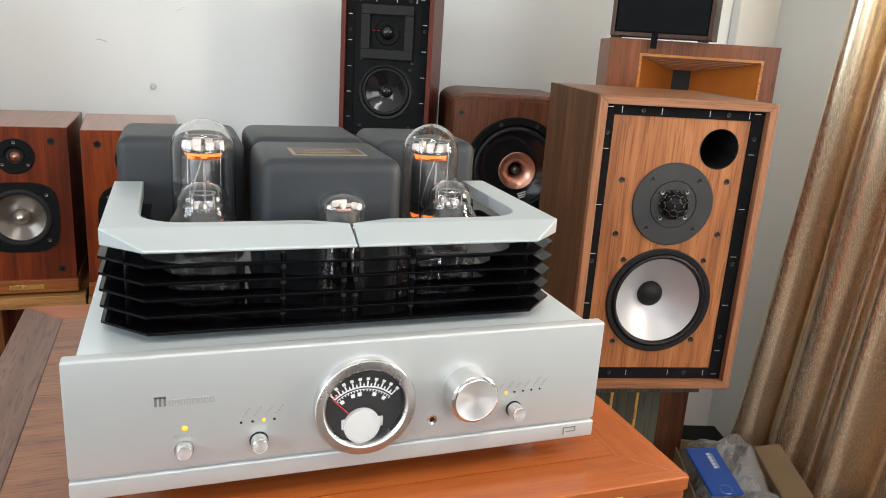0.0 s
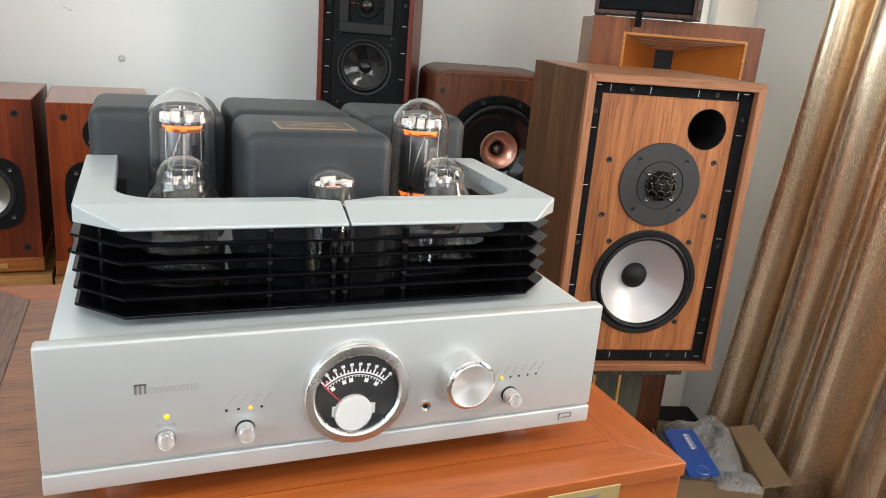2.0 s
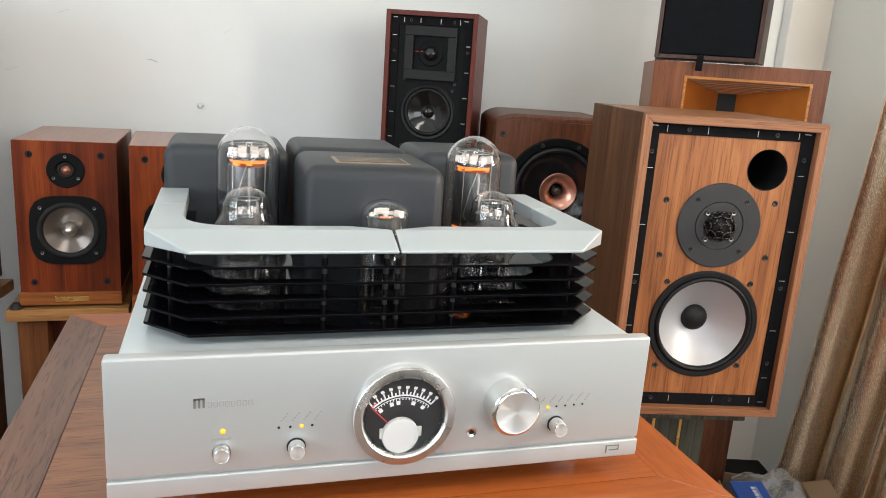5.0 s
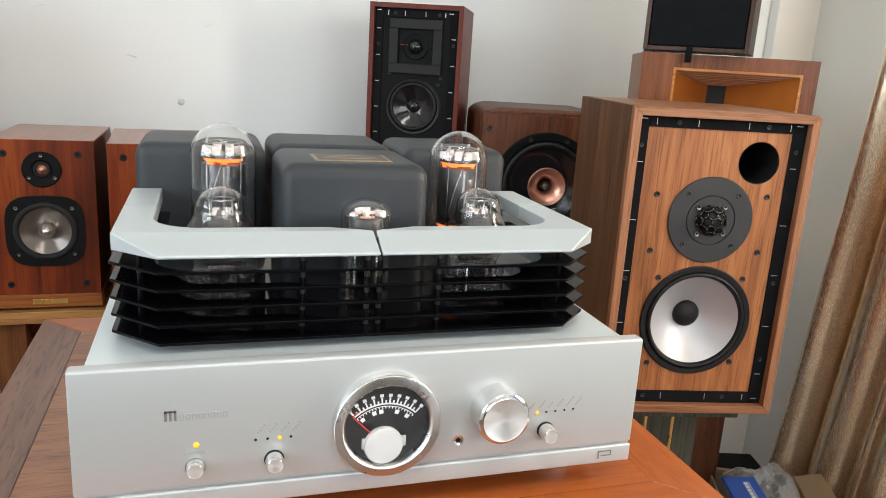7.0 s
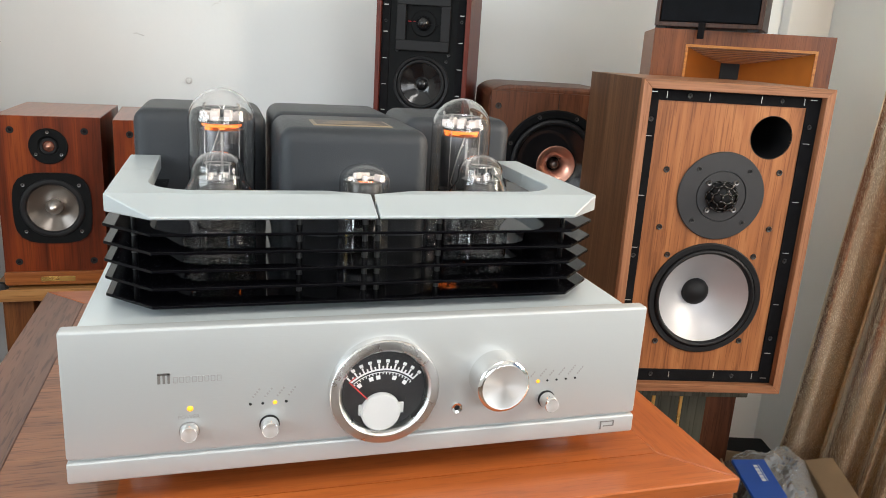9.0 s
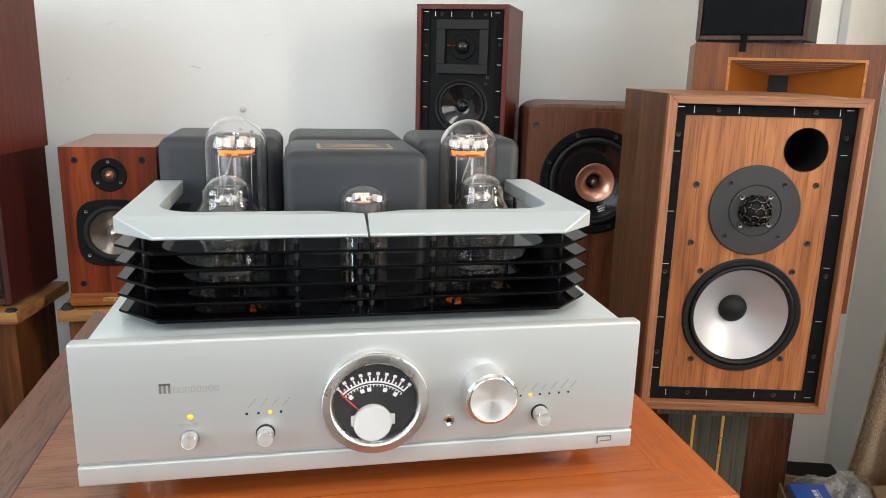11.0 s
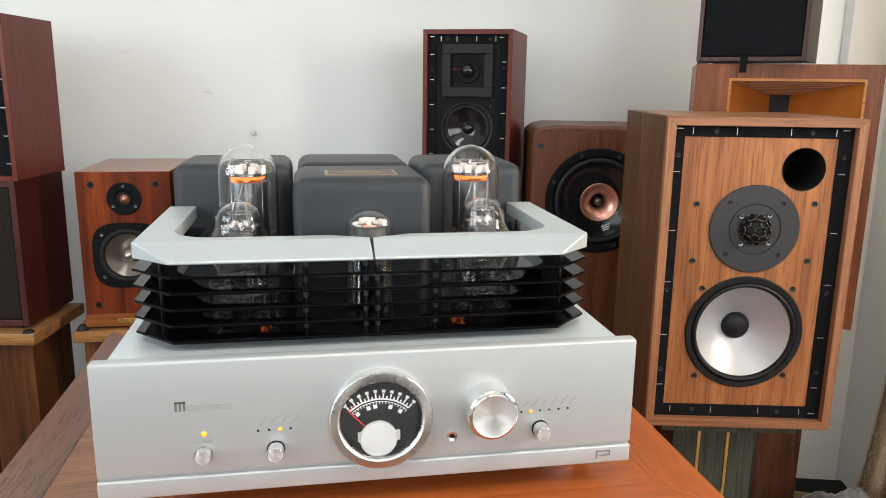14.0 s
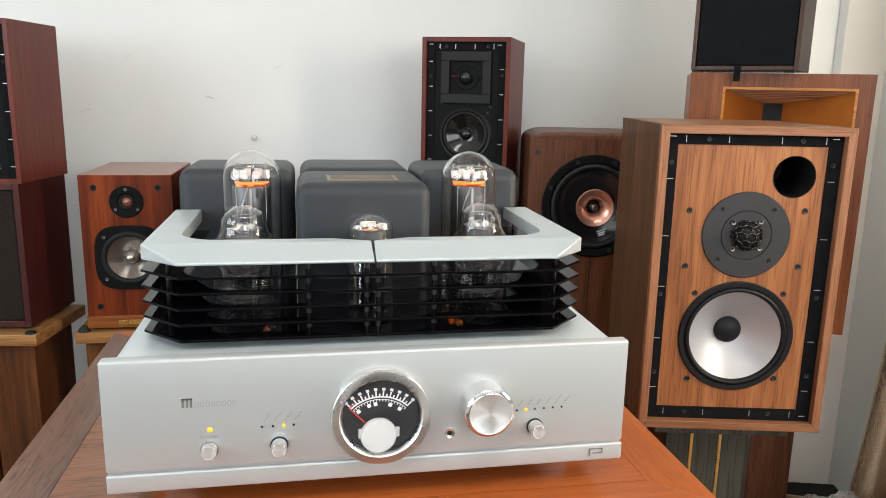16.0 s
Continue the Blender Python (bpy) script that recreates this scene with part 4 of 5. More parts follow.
part("back_panel", bx(FX0 + 0.012, FX1 - 0.012, D - 0.012, D - 0.001, FZ0 + 0.012, H - 0.012), M_WALNUT_SHADED, ws)
for bm, mm in zip(ring_frame(FX0, FX1, FZ0, H, 0.0125, 0, 0.013), (M_WALNUT_E, M_WALNUT_E, M_WALNUT_X, M_WALNUT_X)):
    part("front_frame", bm, mm, ws, "pale walnut edge frame")
part("baffle", holed(rect(-0.1085, 0.1085, 0.0285, 0.4365), R, R + 0.012, ((0.0644, 0.392, 0.0305), (0.0022, 0.1455, 0.0850))), M_WALNUT, ws, "figured walnut veneer baffle")
for x0, x1, z0, z1 in ((-0.125, -0.1087, 0.0095, 0.4525), (0.1087, 0.1287, 0.0095, 0.4525), (-0.1087, 0.1087, 0.0095, 0.0283), (-0.1087, 0.1087, 0.4367, 0.4525)):
    part("fastener_strip", bx(x0, x1, R - 0.002, R + 0.012, z0, z1, 0.0005), M_FELT, ws, "black grille fastener strip")
for x, z, flat in ((-0.098, 0.4445, 0), (-0.036, 0.4445, 0), (0.040, 0.4445, 0), (0.1035, 0.4445, 0), (-0.098, 0.0205, 0), (-0.036, 0.0205, 0), (0.036, 0.0205, 0), (0.098, 0.0205, 0),
                   (-0.117, 0.386, 1), (-0.117, 0.300, 1), (-0.117, 0.222, 1), (-0.117, 0.140, 1), (-0.117, 0.06, 1), (0.117, 0.386, 1), (0.117, 0.300, 1), (0.117, 0.222, 1), (0.117, 0.140, 1), (0.117, 0.06, 1), (-0.117, 0.448, 1), (0.117, 0.448, 1), (0.117, 0.018, 1)):
    w, h = (0.0095, 0.0008) if flat else (0.0008, 0.0095)
    part("staple", bx(x - w / 2, x + w / 2, R - 0.0026, R - 0.0018, z - h / 2, z + h / 2), M_STAPLE, ws)
for x, z in ((-0.065, 0.4445), (0.070, 0.4445), (-0.117, 0.41), (0.117, 0.41), (-0.117, 0.21), (0.117, 0.21), (-0.117, 0.085), (0.117, 0.085), (-0.065, 0.0205), (0.065, 0.0205)):
    screw(ws, x, z, R - 0.002, 0.0035)
for x, z in ((-0.0835, 0.339), (0.0858, 0.342), (-0.0826, 0.254), (0.085, 0.257), (-0.0645, 0.212), (0.0685, 0.214), (-0.0645, 0.0745), (0.0685, 0.0785)):
    screw(ws, x, z, R, 0.0046)
port = part("port_tube", lathe([(0.0312, R - 0.0006), (0.0305, R - 0.0004), (0.0302, R + 0.05), (0.030, R + 0.12), (0, R + 0.12)], 48, "y", (0.0644, 0, 0.392)), M_BLACK, ws, "black port tube")
TWX, TWZ = 0.0022, 0.304
tw = part("tweeter", lathe([(0, R - 0.003), (0.036, R - 0.003), (0.0366, R - 0.0012), (0.0376, R - 0.0012), (0.0380, R - 0.0032), (0.0640, R - 0.0034), (0.0652, R - 0.0022), (0.0652, R + 0.001)], 72, "y", (TWX, 0, TWZ)), M_FACE, ws, "round dark grey tweeter plate")
for k in range(4):
    a = radians(45 + 90 * k)
    screw(tw, TWX + 0.054 * math.cos(a), TWZ + 0.054 * math.sin(a), R - 0.0032, 0.0036)
    screw(tw, TWX + 0.0285 * math.cos(a + 0.05), TWZ + 0.0285 * math.sin(a + 0.05), R - 0.0045, 0.0040, M_STEEL)
part("tweeter_dome", lathe([(0, R - 0.0225)] + [(0.0195 * math.sin(a), R - 0.003 - 0.0195 * math.cos(a)) for a in [k * math.pi / 20 for k in range(1, 11)]], 40, "y", (TWX, 0, TWZ)), M_BLACK, tw)
ico = bmesh.new()
bmesh.ops.create_icosphere(ico, subdivisions=2, radius=0.0225)
struts = []
for e in ico.edges:
    p, q = [f.calc_center_median().normalized() * 0.0223 for f in e.link_faces]
    if p.y < 0.002 and q.y < 0.002:
        struts.append(wire([Vector((TWX, R - 0.003, TWZ)) + c for c in (p, (p + q).normalized() * 0.0226, q)], 0.0016, 6))
ico.free()
part("tweeter_guard", join(*struts), M_GUARD, tw, "hexagonal metal lattice guard")
WX, WZ = 0.0022, 0.1455
wf = part("woofer", lathe([(0.0775, R + 0.001), (0.0785, R - 0.003), (0.0855, R - 0.0035), (0.0872, R - 0.002), (0.0872, R + 0.002)], 80, "y", (WX, 0, WZ)), M_RUBBER, ws, "eight inch woofer")
surround(wf, WX, WZ, R - 0.001, 0.0695, 0.0782, M_RUBBER, 0.005)
cone(wf, WX, WZ, R - 0.0005, 0.0700, 0.036, 0.0205, M_CONE, M_RUBBER)
for x in (-0.11, 0.11):
    for y in (0.03, 0.24):
        part("foot", lathe([(0, -0.0070), (0.008, -0.0070), (0.009, -0.0028)], 20, "z", (x, y, 0)), M_RUBBER, ws)

# its stand: dark plate, grey wooden pillar with gold inlays
st = thing("speaker_stand", pose(0.7183, 0.938, 0, 0, 0, -12), "dark speaker stand with grey wood pillar and gold strips", "speaker stand")
part("top_plate", bx(-0.105, 0.105, 0.025, 0.25, 0.508, 0.5240, 0.002), M_GREYOAK, st)
part("pillar", bx(-0.070, 0.058, 0.078, 0.20, FLOOR + 0.02, 0.508, 0.0015), M_CABWOOD, st, "dark wooden pillar core")
for x0, x1 in ((-0.072, -0.0330), (-0.0272, 0.0138), (0.0196, 0.060)):
    part("pillar_board", bx(x0, x1, 0.0700, 0.0795, FLOOR + 0.02, 0.5078, 0.0012), M_GREYOAK, st, "grey stained oak facing board")
for x in (-0.0301, 0.0167):
    part("inlay", bx(x - 0.0027, x + 0.0027, 0.0690, 0.0790, FLOOR + 0.02, 0.5076, 0.0008), M_GOLD, st, "thin polished gold strip")
part("base_plate", bx(-0.12, 0.12, 0.01, 0.27, FLOOR, FLOOR + 0.02, 0.002), M_BLACKBAF, st)


# small rosewood bookshelf speakers on wooden stands
def small_speaker(m, label):
    s = thing("bookshelf_speaker", m, label, "speaker", "small rosewood speakers")
    w, h, d = 0.176, 0.292, 0.265
    part("cabinet", bx(-w / 2, w / 2, 0.0205, d, 0.026, h + 0.022, 0.0008), M_ROSE, s, "glossy striped rosewood cabinet")
    part("front_baffle", holed(rect(-w / 2, w / 2, 0.026, h + 0.022), 0.0, 0.0203, ((0, 0.147, 0.0555),)), M_ROSE, s, "glossy striped rosewood front")
    part("top_veneer", bx(-w / 2 + 0.0015, w / 2 - 0.0015, 0.0015, d - 0.0015, h + 0.0215, h + 0.0226), M_ROSE_Y, s)
    base = part("base", bx(-w / 2 - 0.002, w / 2 + 0.002, -0.004, d, 0.0, 0.0255, 0.0015), M_PLINTH, s, "lighter wooden plinth")
    part("badge", bx(-0.029, 0.030, -0.0045, -0.0035, 0.007, 0.0165, 0.0003), M_GOLD, base, "gold script badge")
    for x in (-0.075, 0.075):
        part("foot", lathe([(0, -0.005), (0.009, -0.005), (0.011, 0.0005)], 20, "z", (x, 0.02, 0)), M_BLACK, s)
    for x, z in ((-0.0605, 0.289), (0.0605, 0.289), (-0.0635, 0.045), (0.0635, 0.045)):
        hp = part("grille_socket", lathe([(0.0028, 0.003), (0.003, -0.001), (0.0056, -0.0012), (0.0068, 0.0005)], 20, "y", (x, 0, z)), M_BLACK, s)
        part("hole", disc(0.003, -0.0002, 0.0004, (x, z)), M_FELT, hp)
    t = part("tweeter", lathe([(0.012, 0.001), (0.0165, -0.0005), (0.0185, -0.003), (0.031, -0.0032), (0.0325, -0.002), (0.0325, 0.001)], 48, "y", (0, 0, 0.261)), M_BLACKBAF, s, "black round tweeter")
    part("tweeter_surround", lathe([(0.0085, 0.002), (0.0105, -0.0022), (0.0135, -0.0022), (0.0165, 0.002)], 36, "y", (0, 0, 0.261)), M_RUBBER, t)
    part("dome", lathe([(0, -0.0085), (0.0025, -0.0075), (0.005, -0.004), (0.0088, 0.0005)], 28, "y", (0, 0, 0.261)), M_COPPER, t, "small copper dome")
    for a in (90, 215, 325):
        screw(t, 0.0255 * math.cos(radians(a)), 0.261 + 0.0255 * math.sin(radians(a)), -0.003, 0.0030, M_STEEL)
    n = 32
    sq = []
    for k in range(n):
        a = 2 * math.pi * k / n
        c, q = math.cos(a), math.sin(a)
        f = 0.066 / (abs(c) ** 3.6 + abs(q) ** 3.6) ** (1 / 3.6)
        sq.append((f * c, f * q))
    wo = part("woofer", holed([(x, z + 0.147) for x, z in sq], -0.0038, 0.0006, ((0, 0.147, 0.0550),)), M_BLACKBAF, s, "woofer with rounded square frame")
    surround(wo, 0, 0.147, -0.0025, 0.0435, 0.0555, M_RUBBER, 0.0045)
    c = part("cone", lathe([(0.0440, -0.0015), (0.034, 0.0045), (0.022, 0.0115), (0.0135, 0.0160), (0.0, 0.0160)], 56, "y", (0, 0, 0.147)), M_CONEGREY, wo, "translucent grey cone")
    part("phase_plug", lathe([(0, -0.0110), (0.0045, -0.0085), (0.0118, 0.001), (0.0142, 0.008), (0.0142, 0.0158)], 32, "y", (0, 0, 0.147)), M_TURNED, c, "pointed polished phase plug")
    for a in (43, 137, 223, 317):
        screw(wo, 0.0635 * math.cos(radians(a)), 0.147 + 0.0635 * math.sin(radians(a)), -0.0037, 0.0034, M_STEEL)
    return s


def wood_stand(m, w, d, top, label, leg=0.052, front=-0.015, inset=0.014):
    s = thing("wooden_stand", m, label, "speaker stand", "wooden stands")
    part("top_board", bx(-w / 2, w / 2, front, d, top - 0.023, top, 0.001), M_STANDTOP, s, "striped wooden top board")
    for x0 in (-w / 2 + inset, w / 2 - inset - leg):
        part("leg_panel", bx(x0, x0 + leg, 0.005, d - 0.02, FLOOR + 0.02, top - 0.023, 0.001), M_STAND, s)
    part("inner_panel", bx(-w / 2 + inset + leg, w / 2 - inset - leg, 0.05, 0.065, FLOOR + 0.02, top - 0.023), M_MAHOG, s)
    part("base_board", bx(-w / 2, w / 2, -0.015, d, FLOOR, FLOOR + 0.02, 0.001), M_STANDTOP, s)
    return s


small_speaker(pose(-0.2745, 1.525, 0.545), "glossy rosewood bookshelf speaker on a wooden stand")
small_speaker(pose(-0.074, 1.500, 0.545, 0, 0, 3), "glossy rosewood bookshelf speaker behind the amplifier")
wood_stand(pose(-0.280, 1.525, 0), 0.215, 0.23, 0.540, "striped wooden stand under a bookshelf speaker")
wood_stand(pose(-0.066, 1.500, 0, 0, 0, 3), 0.200, 0.23, 0.540, "striped wooden stand under a bookshelf speaker")
for x, y, z in ((-0.371, 1.522, 0.540), (-0.4585, 1.481, 0.5526)):
    k = thing("stand_knob", pose(x, y, z), "small black rubber foot on the stand", "rubber foot", "rubber feet")
    part("body", lathe([(0, 0.012), (0.006, 0.011), (0.010, 0.005), (0.012, 0.0)] if z < 0.55 else [(0, 0.004), (0.009, 0.0038), (0.011, 0.0)], 20, "z"), M_BLACK, k)


# small black-baffled monitors, each on a bass unit of the same width
def mini_monitor(m, label):
    s = thing("mini_monitor", m, label, "speaker", "small monitors")
    w, h, d, t, r = 0.190, 0.305, 0.188, 0.0095, 0.012
    part("side_panel", bx(-w / 2, -w / 2 + t, 0, d, 0, h, 0.0008), M_MAHOG, s)
    part("side_panel", bx(w / 2 - t, w / 2, 0, d, 0, h, 0.0008), M_MAHOG, s)
    part("top_panel", bx(-w / 2 + t, w / 2 - t, 0.0002, d, h - t, h - 0.0002), M_MAHOG, s)
    part("bottom_panel", bx(-w / 2 + t, w / 2 - t, 0.0002, d, 0.0002, t), M_MAHOG, s)
    part("back_panel", bx(-w / 2 + t, w / 2 - t, d - 0.012, d - 0.001, t, h - t), M_MAHOG, s)
    part("baffle", holed(rect(-w / 2 + t, w / 2 - t, t, h - t), r, r + 0.012, ((0, 0.1025, 0.0555),)), M_BLACKBAF, s, "black painted baffle")
    a = w / 2 - t
    for x0, x1, z0, z1 in ((-a, -a + 0.017, t, h - t), (a - 0.017, a, t, h - t), (-a + 0.017, a - 0.017, h - t - 0.018, h - t), (-a + 0.017, a - 0.017, t, t + 0.018)):
        part("fastener_strip", bx(x0, x1, r - 0.003, r + 0.001, z0, z1, 0.0005), M_FELT, s)
    for x, z, f in [(-0.077, 0.255 - 0.052 * k, 1) for k in range(5)] + [(0.077, 0.240 - 0.052 * k, 1) for k in range(5)] + [(-0.058, h - 0.019, 0), (-0.024, h - 0.019, 0), (0.018, h - 0.019, 0), (0.058, h - 0.019, 0), (-0.077, h - 0.0145, 1), (0.070, h - 0.016, 1)]:
        ww, hh = (0.0085, 0.0013) if f else (0.0013, 0.0095)
        part("staple", bx(x - ww / 2, x + ww / 2, r - 0.0037, r - 0.0027, z - hh / 2, z + hh / 2), M_STAPLE, s)
    for x, z in ((-0.044, h - 0.019), (0.046, h - 0.019), (-0.077, 0.224), (0.077, 0.228), (0.05, 0.150), (0.054, 0.163), (-0.052, 0.168), (-0.052, 0.03), (0.052, 0.03)):
        screw(s, x, z, r - 0.002, 0.0033)
    # tweeter with felt square
    tz = 0.222
    felt = part("felt_pad", join(bx(-0.054, 0.054, r - 0.008, r, tz + 0.034, tz + 0.054, 0.0015), bx(-0.054, 0.054, r - 0.008, r, tz - 0.054, tz - 0.034, 0.0015), bx(-0.054, -0.036, r - 0.008, r, tz - 0.034, tz + 0.034, 0.0006), bx(0.036, 0.054, r - 0.008, r, tz - 0.034, tz + 0.034, 0.0006)), M_BLACK, s, "black felt square round the tweeter")
    tw_ = part("tweeter", lathe([(0.015, r - 0.002), (0.024, r - 0.0028), (0.026, r - 0.0015), (0.026, r + 0.001)], 40, "y", (0, 0, tz)), M_BLACKBAF, s)
    part("dome", lathe([(0, r - 0.0165), (0.0045, r - 0.0158), (0.0090, r - 0.0133), (0.0128, r - 0.0085), (0.0150, r - 0.002)], 36, "y", (0, 0, tz)), M_CONEBLK, tw_, "dark tweeter dome")
    part("lead", wire([(-0.032, r - 0.0015, tz + 0.003), (-0.016, r - 0.002, tz + 0.003)], 0.0008), M_RED, tw_, "red lead wire")
    part("lead", wire([(0.014, r - 0.002, tz), (0.021, r - 0.0015, tz - 0.002), (0.033, r - 0.0015, tz - 0.003)], 0.0007), M_BLACK, tw_)
    wz = 0.1025
    wo = part("woofer", lathe([(0.0495, r + 0.002), (0.051, r - 0.0022), (0.056, r - 0.003), (0.058, r - 0.001), (0.058, r + 0.001)], 56, "y", (0, 0, wz)), M_RUBBER, s, "black woofer")
    surround(wo, 0, wz, r, 0.0410, 0.0498, M_RUBBER, 0.004)
    bmc = part("cone", lathe([(0.0415, r - 0.0004), (0.031, r + 0.005), (0.0165, r + 0.0125), (0.0150, r + 0.0128), (0, r + 0.0128)], 56, "y", (0, 0, wz)), M_CONEBLK, wo, "glossy black cone")
    part("dust_cap", lathe([(0, r + 0.002), (0.006, r + 0.003), (0.0105, r + 0.007), (0.0125, r + 0.0125)], 32, "y", (0, 0, wz)), M_CONEBLK, bmc)
    return s


def bass_unit(m, h, label):
    s = thing("bass_unit", m, label, "speaker", "bass units")
    w, d, t = 0.190, 0.188, 0.012
    for x0, x1, z0, z1 in ((-w / 2, -w / 2 + t, 0, h), (w / 2 - t, w / 2, 0, h), (-w / 2 + t, w / 2 - t, h - t, h - 0.0003), (-w / 2 + t, w / 2 - t, 0.0003, t)):
        part("cabinet_panel", bx(x0, x1, 0, d, z0, z1, 0.0008), M_MAHOGDK, s, "mahogany veneered panel")
    part("back_panel", bx(-w / 2 + t, w / 2 - t, d - 0.012, d - 0.001, t, h - t), M_MAHOGDK, s)
    part("grille", bx(-w / 2 + t + 0.001, w / 2 - t - 0.001, 0.003, 0.018, t + 0.001, h - t - 0.001, 0.003), M_TWEED, s, "grey brown woven cloth grille")
    for x in (-0.075, 0.075):
        for y in (0.02, 0.145):
            part("foot", lathe([(0, -0.006), (0.010, -0.006), (0.011, 0.0005)], 20, "z", (x, y, 0)), M_BLACK, s)
    return s


mini_monitor(pose(0.413, 1.537, 0.842, 0, 0, -25), "small mahogany monitor with open black baffle on bass unit")
bass_unit(pose(0.413, 1.537, 0.5586, 0, 0, -25), 0.2834, "mahogany bass unit under a small monitor")
wood_stand(pose(0.413, 1.537, 0, 0, 0, -25), 0.215, 0.185, 0.5526, "striped wooden stand under a bass unit")
mini_monitor(pose(-0.549, 1.515, 0.845, 0, 0, -9), "small mahogany monitor standing on a cloth-fronted bass unit")
bass_unit(pose(-0.556, 1.515, 0.5586, 0, 0, -9), 0.2864, "mahogany bass unit with woven cloth grille")
wood_stand(pose(-0.556, 1.515, 0, 0, 0, -9), 0.235, 0.185, 0.5526, "striped wooden stand under a bass unit", 0.09, -0.030, 0.024)

# brown cabinet speaker with copper-coned driver
cs = thing("copper_cone_speaker", pose(0.6555, 1.388, 0.50, 0, 0, -12), "brown rounded cabinet speaker with copper centre cone", "speaker")
cw, ch, cd = 0.266, 0.447, 0.24


def rounded_panel(w, h, rad, y0, y1, bev):
    pts = [(-w / 2, 0), (w / 2, 0)]
    pts += [(w / 2 - rad + rad * math.cos(a), h - rad * 0.55 + rad * 0.55 * math.sin(a)) for a in [k * math.pi / 16 for k in range(9)]]
    pts += [(-w / 2 + rad - rad * math.sin(a), h - rad * 0.55 + rad * 0.55 * math.cos(a)) for a in [k * math.pi / 16 for k in range(9)]]
    bm = prism(pts, y0, y1, bev, 2)
    bm.transform(Matrix(((1, 0, 0, 0), (0, 0, 1, 0), (0, 1, 0, 0), (0, 0, 0, 1))))
    bmesh.ops.recalc_face_normals(bm, faces=bm.faces[:])
    return bm


part("cabinet", rounded_panel(cw + 0.004, ch + 0.012, 0.045, 0.012, cd, 0.006), M_CABWOOD, cs, "brown veneered cabinet with rounded top")
dz = 0.311
for sgn in (-1, 1):
    notch = [(0.0008, 0), (cw / 2, 0), (cw / 2, ch), (0.0008, ch), (0.0008, dz + 0.089)] + [(0.089 * math.sin(a) + 0.0008, dz + 0.089 * math.cos(a)) for a in [k * math.pi / 24 for k in range(1, 24)]] + [(0.0008, dz - 0.089)]
    board = prism([(sgn * x, z) for x, z in notch], 0.0, 0.012)
    board.transform(Matrix(((1, 0, 0, 0), (0, 0, 1, 0), (0, 1, 0, 0), (0, 0, 0, 1))))
    bmesh.ops.recalc_face_normals(board, faces=board.faces[:])
    part("front_panel", board, M_CABWOOD, cs)
for z0, z1 in ((0.0, dz - 0.0895), (dz + 0.0895, ch - 0.001)):
    part("seam", bx(-0.0008, 0.0008, 0.001, 0.0115, z0, z1), M_BLACK, cs, "dark joint between the front boards")
for x in (-0.118, 0.118):
    screw(cs, x, 0.418, 0, 0.006)
dr = part("driver", lathe([(0.088, 0.004), (0.090, -0.006), (0.102, -0.007), (0.1050, -0.004), (0.1050, 0.001)], 72, "y", (0, 0, dz)), M_BLACKBAF, cs, "large black driver frame")
for k in range(8):
    a = radians(22.5 + 45 * k)
    screw(dr, 0.0965 * math.cos(a), dz + 0.0965 * math.sin(a), -0.0068, 0.0042)
surround(dr, 0, dz, -0.001, 0.074, 0.0885, M_RUBBER, 0.006)
cn = part("cone", lathe([(0.0745, -0.001), (0.060, 0.0050), (0.045, 0.0088), (0.030, 0.0110), (0.0, 0.0115)], 60, "y", (0, 0, dz)), M_CONEBLK, dr, "glossy black cone")
part("whizzer_cone", lathe([(0.0370, -0.019), (0.0383, -0.022), (0.0368, -0.0240), (0.0300, -0.0225), (0.0225, -0.0170), (0.0160, -0.010), (0.0140, -0.003), (0.0140, 0.011)], 56, "y", (0, 0, dz)), M_COPPER, dr, "shiny copper centre cone")
part("phase_plug", lathe([(0, -0.014), (0.005, -0.013), (0.0085, -0.008), (0.010, -0.003), (0.010, 0.011)], 32, "y", (0, 0, dz)), M_STEEL, dr)
for k in range(3):
    part("print_bar", moved(bx(-0.009 + 0.002 * k, 0.010 - 0.001 * k, -0.0004, 0.0004, -0.0014, 0.0014), pose(0.020, 0.0035 - 0.0011 * k, dz - 0.0500 - 0.0045 * k, -20, -20, 0)), M_STAPLE, cn, "worn silver print on the cone")
wood_stand(pose(0.6555, 1.388, 0, 0, 0, -12), 0.26, 0.24, 0.50, "wooden stand under the copper-coned speaker")

# horn speaker cabinet
hs = thing("horn_speaker", pose(1.03, 1.34, 0.554, 0, 0, -26), "striped veneer horn speaker with orange plywood mouth", "speaker")
HX0, HX1, HH = -0.184, 0.161, 0.530
ox0, ox1, oz0, oz1 = -0.120, 0.131, 0.335, 0.502
for x0, x1, z0, z1 in ((HX0, ox0, 0, HH), (ox1, HX1, 0, HH), (ox0, ox1, oz1, HH), (ox0, ox1, 0, oz0)):
    part("front_panel", bx(x0, x1, 0, 0.02, z0, z1), M_HORNBOX, hs)
for x0, x1, y0, y1, z0, z1 in ((HX0 + 0.001, HX0 + 0.02, 0.02, 0.26, 0, HH - 0.001), (HX1 - 0.02, HX1 - 0.001, 0.02, 0.26, 0, HH - 0.001), (HX0 + 0.02, HX1 - 0.02, 0.02, 0.26, HH - 0.02, HH - 0.001), (HX0 + 0.02, HX1 - 0.02, 0.02, 0.26, 0, 0.02), (HX0 + 0.02, HX1 - 0.02, 0.245, 0.26, 0.02, HH - 0.02)):
    part("cabinet_panel", bx(x0, x1, y0, y1, z0, z1), M_HORNBOX, hs)
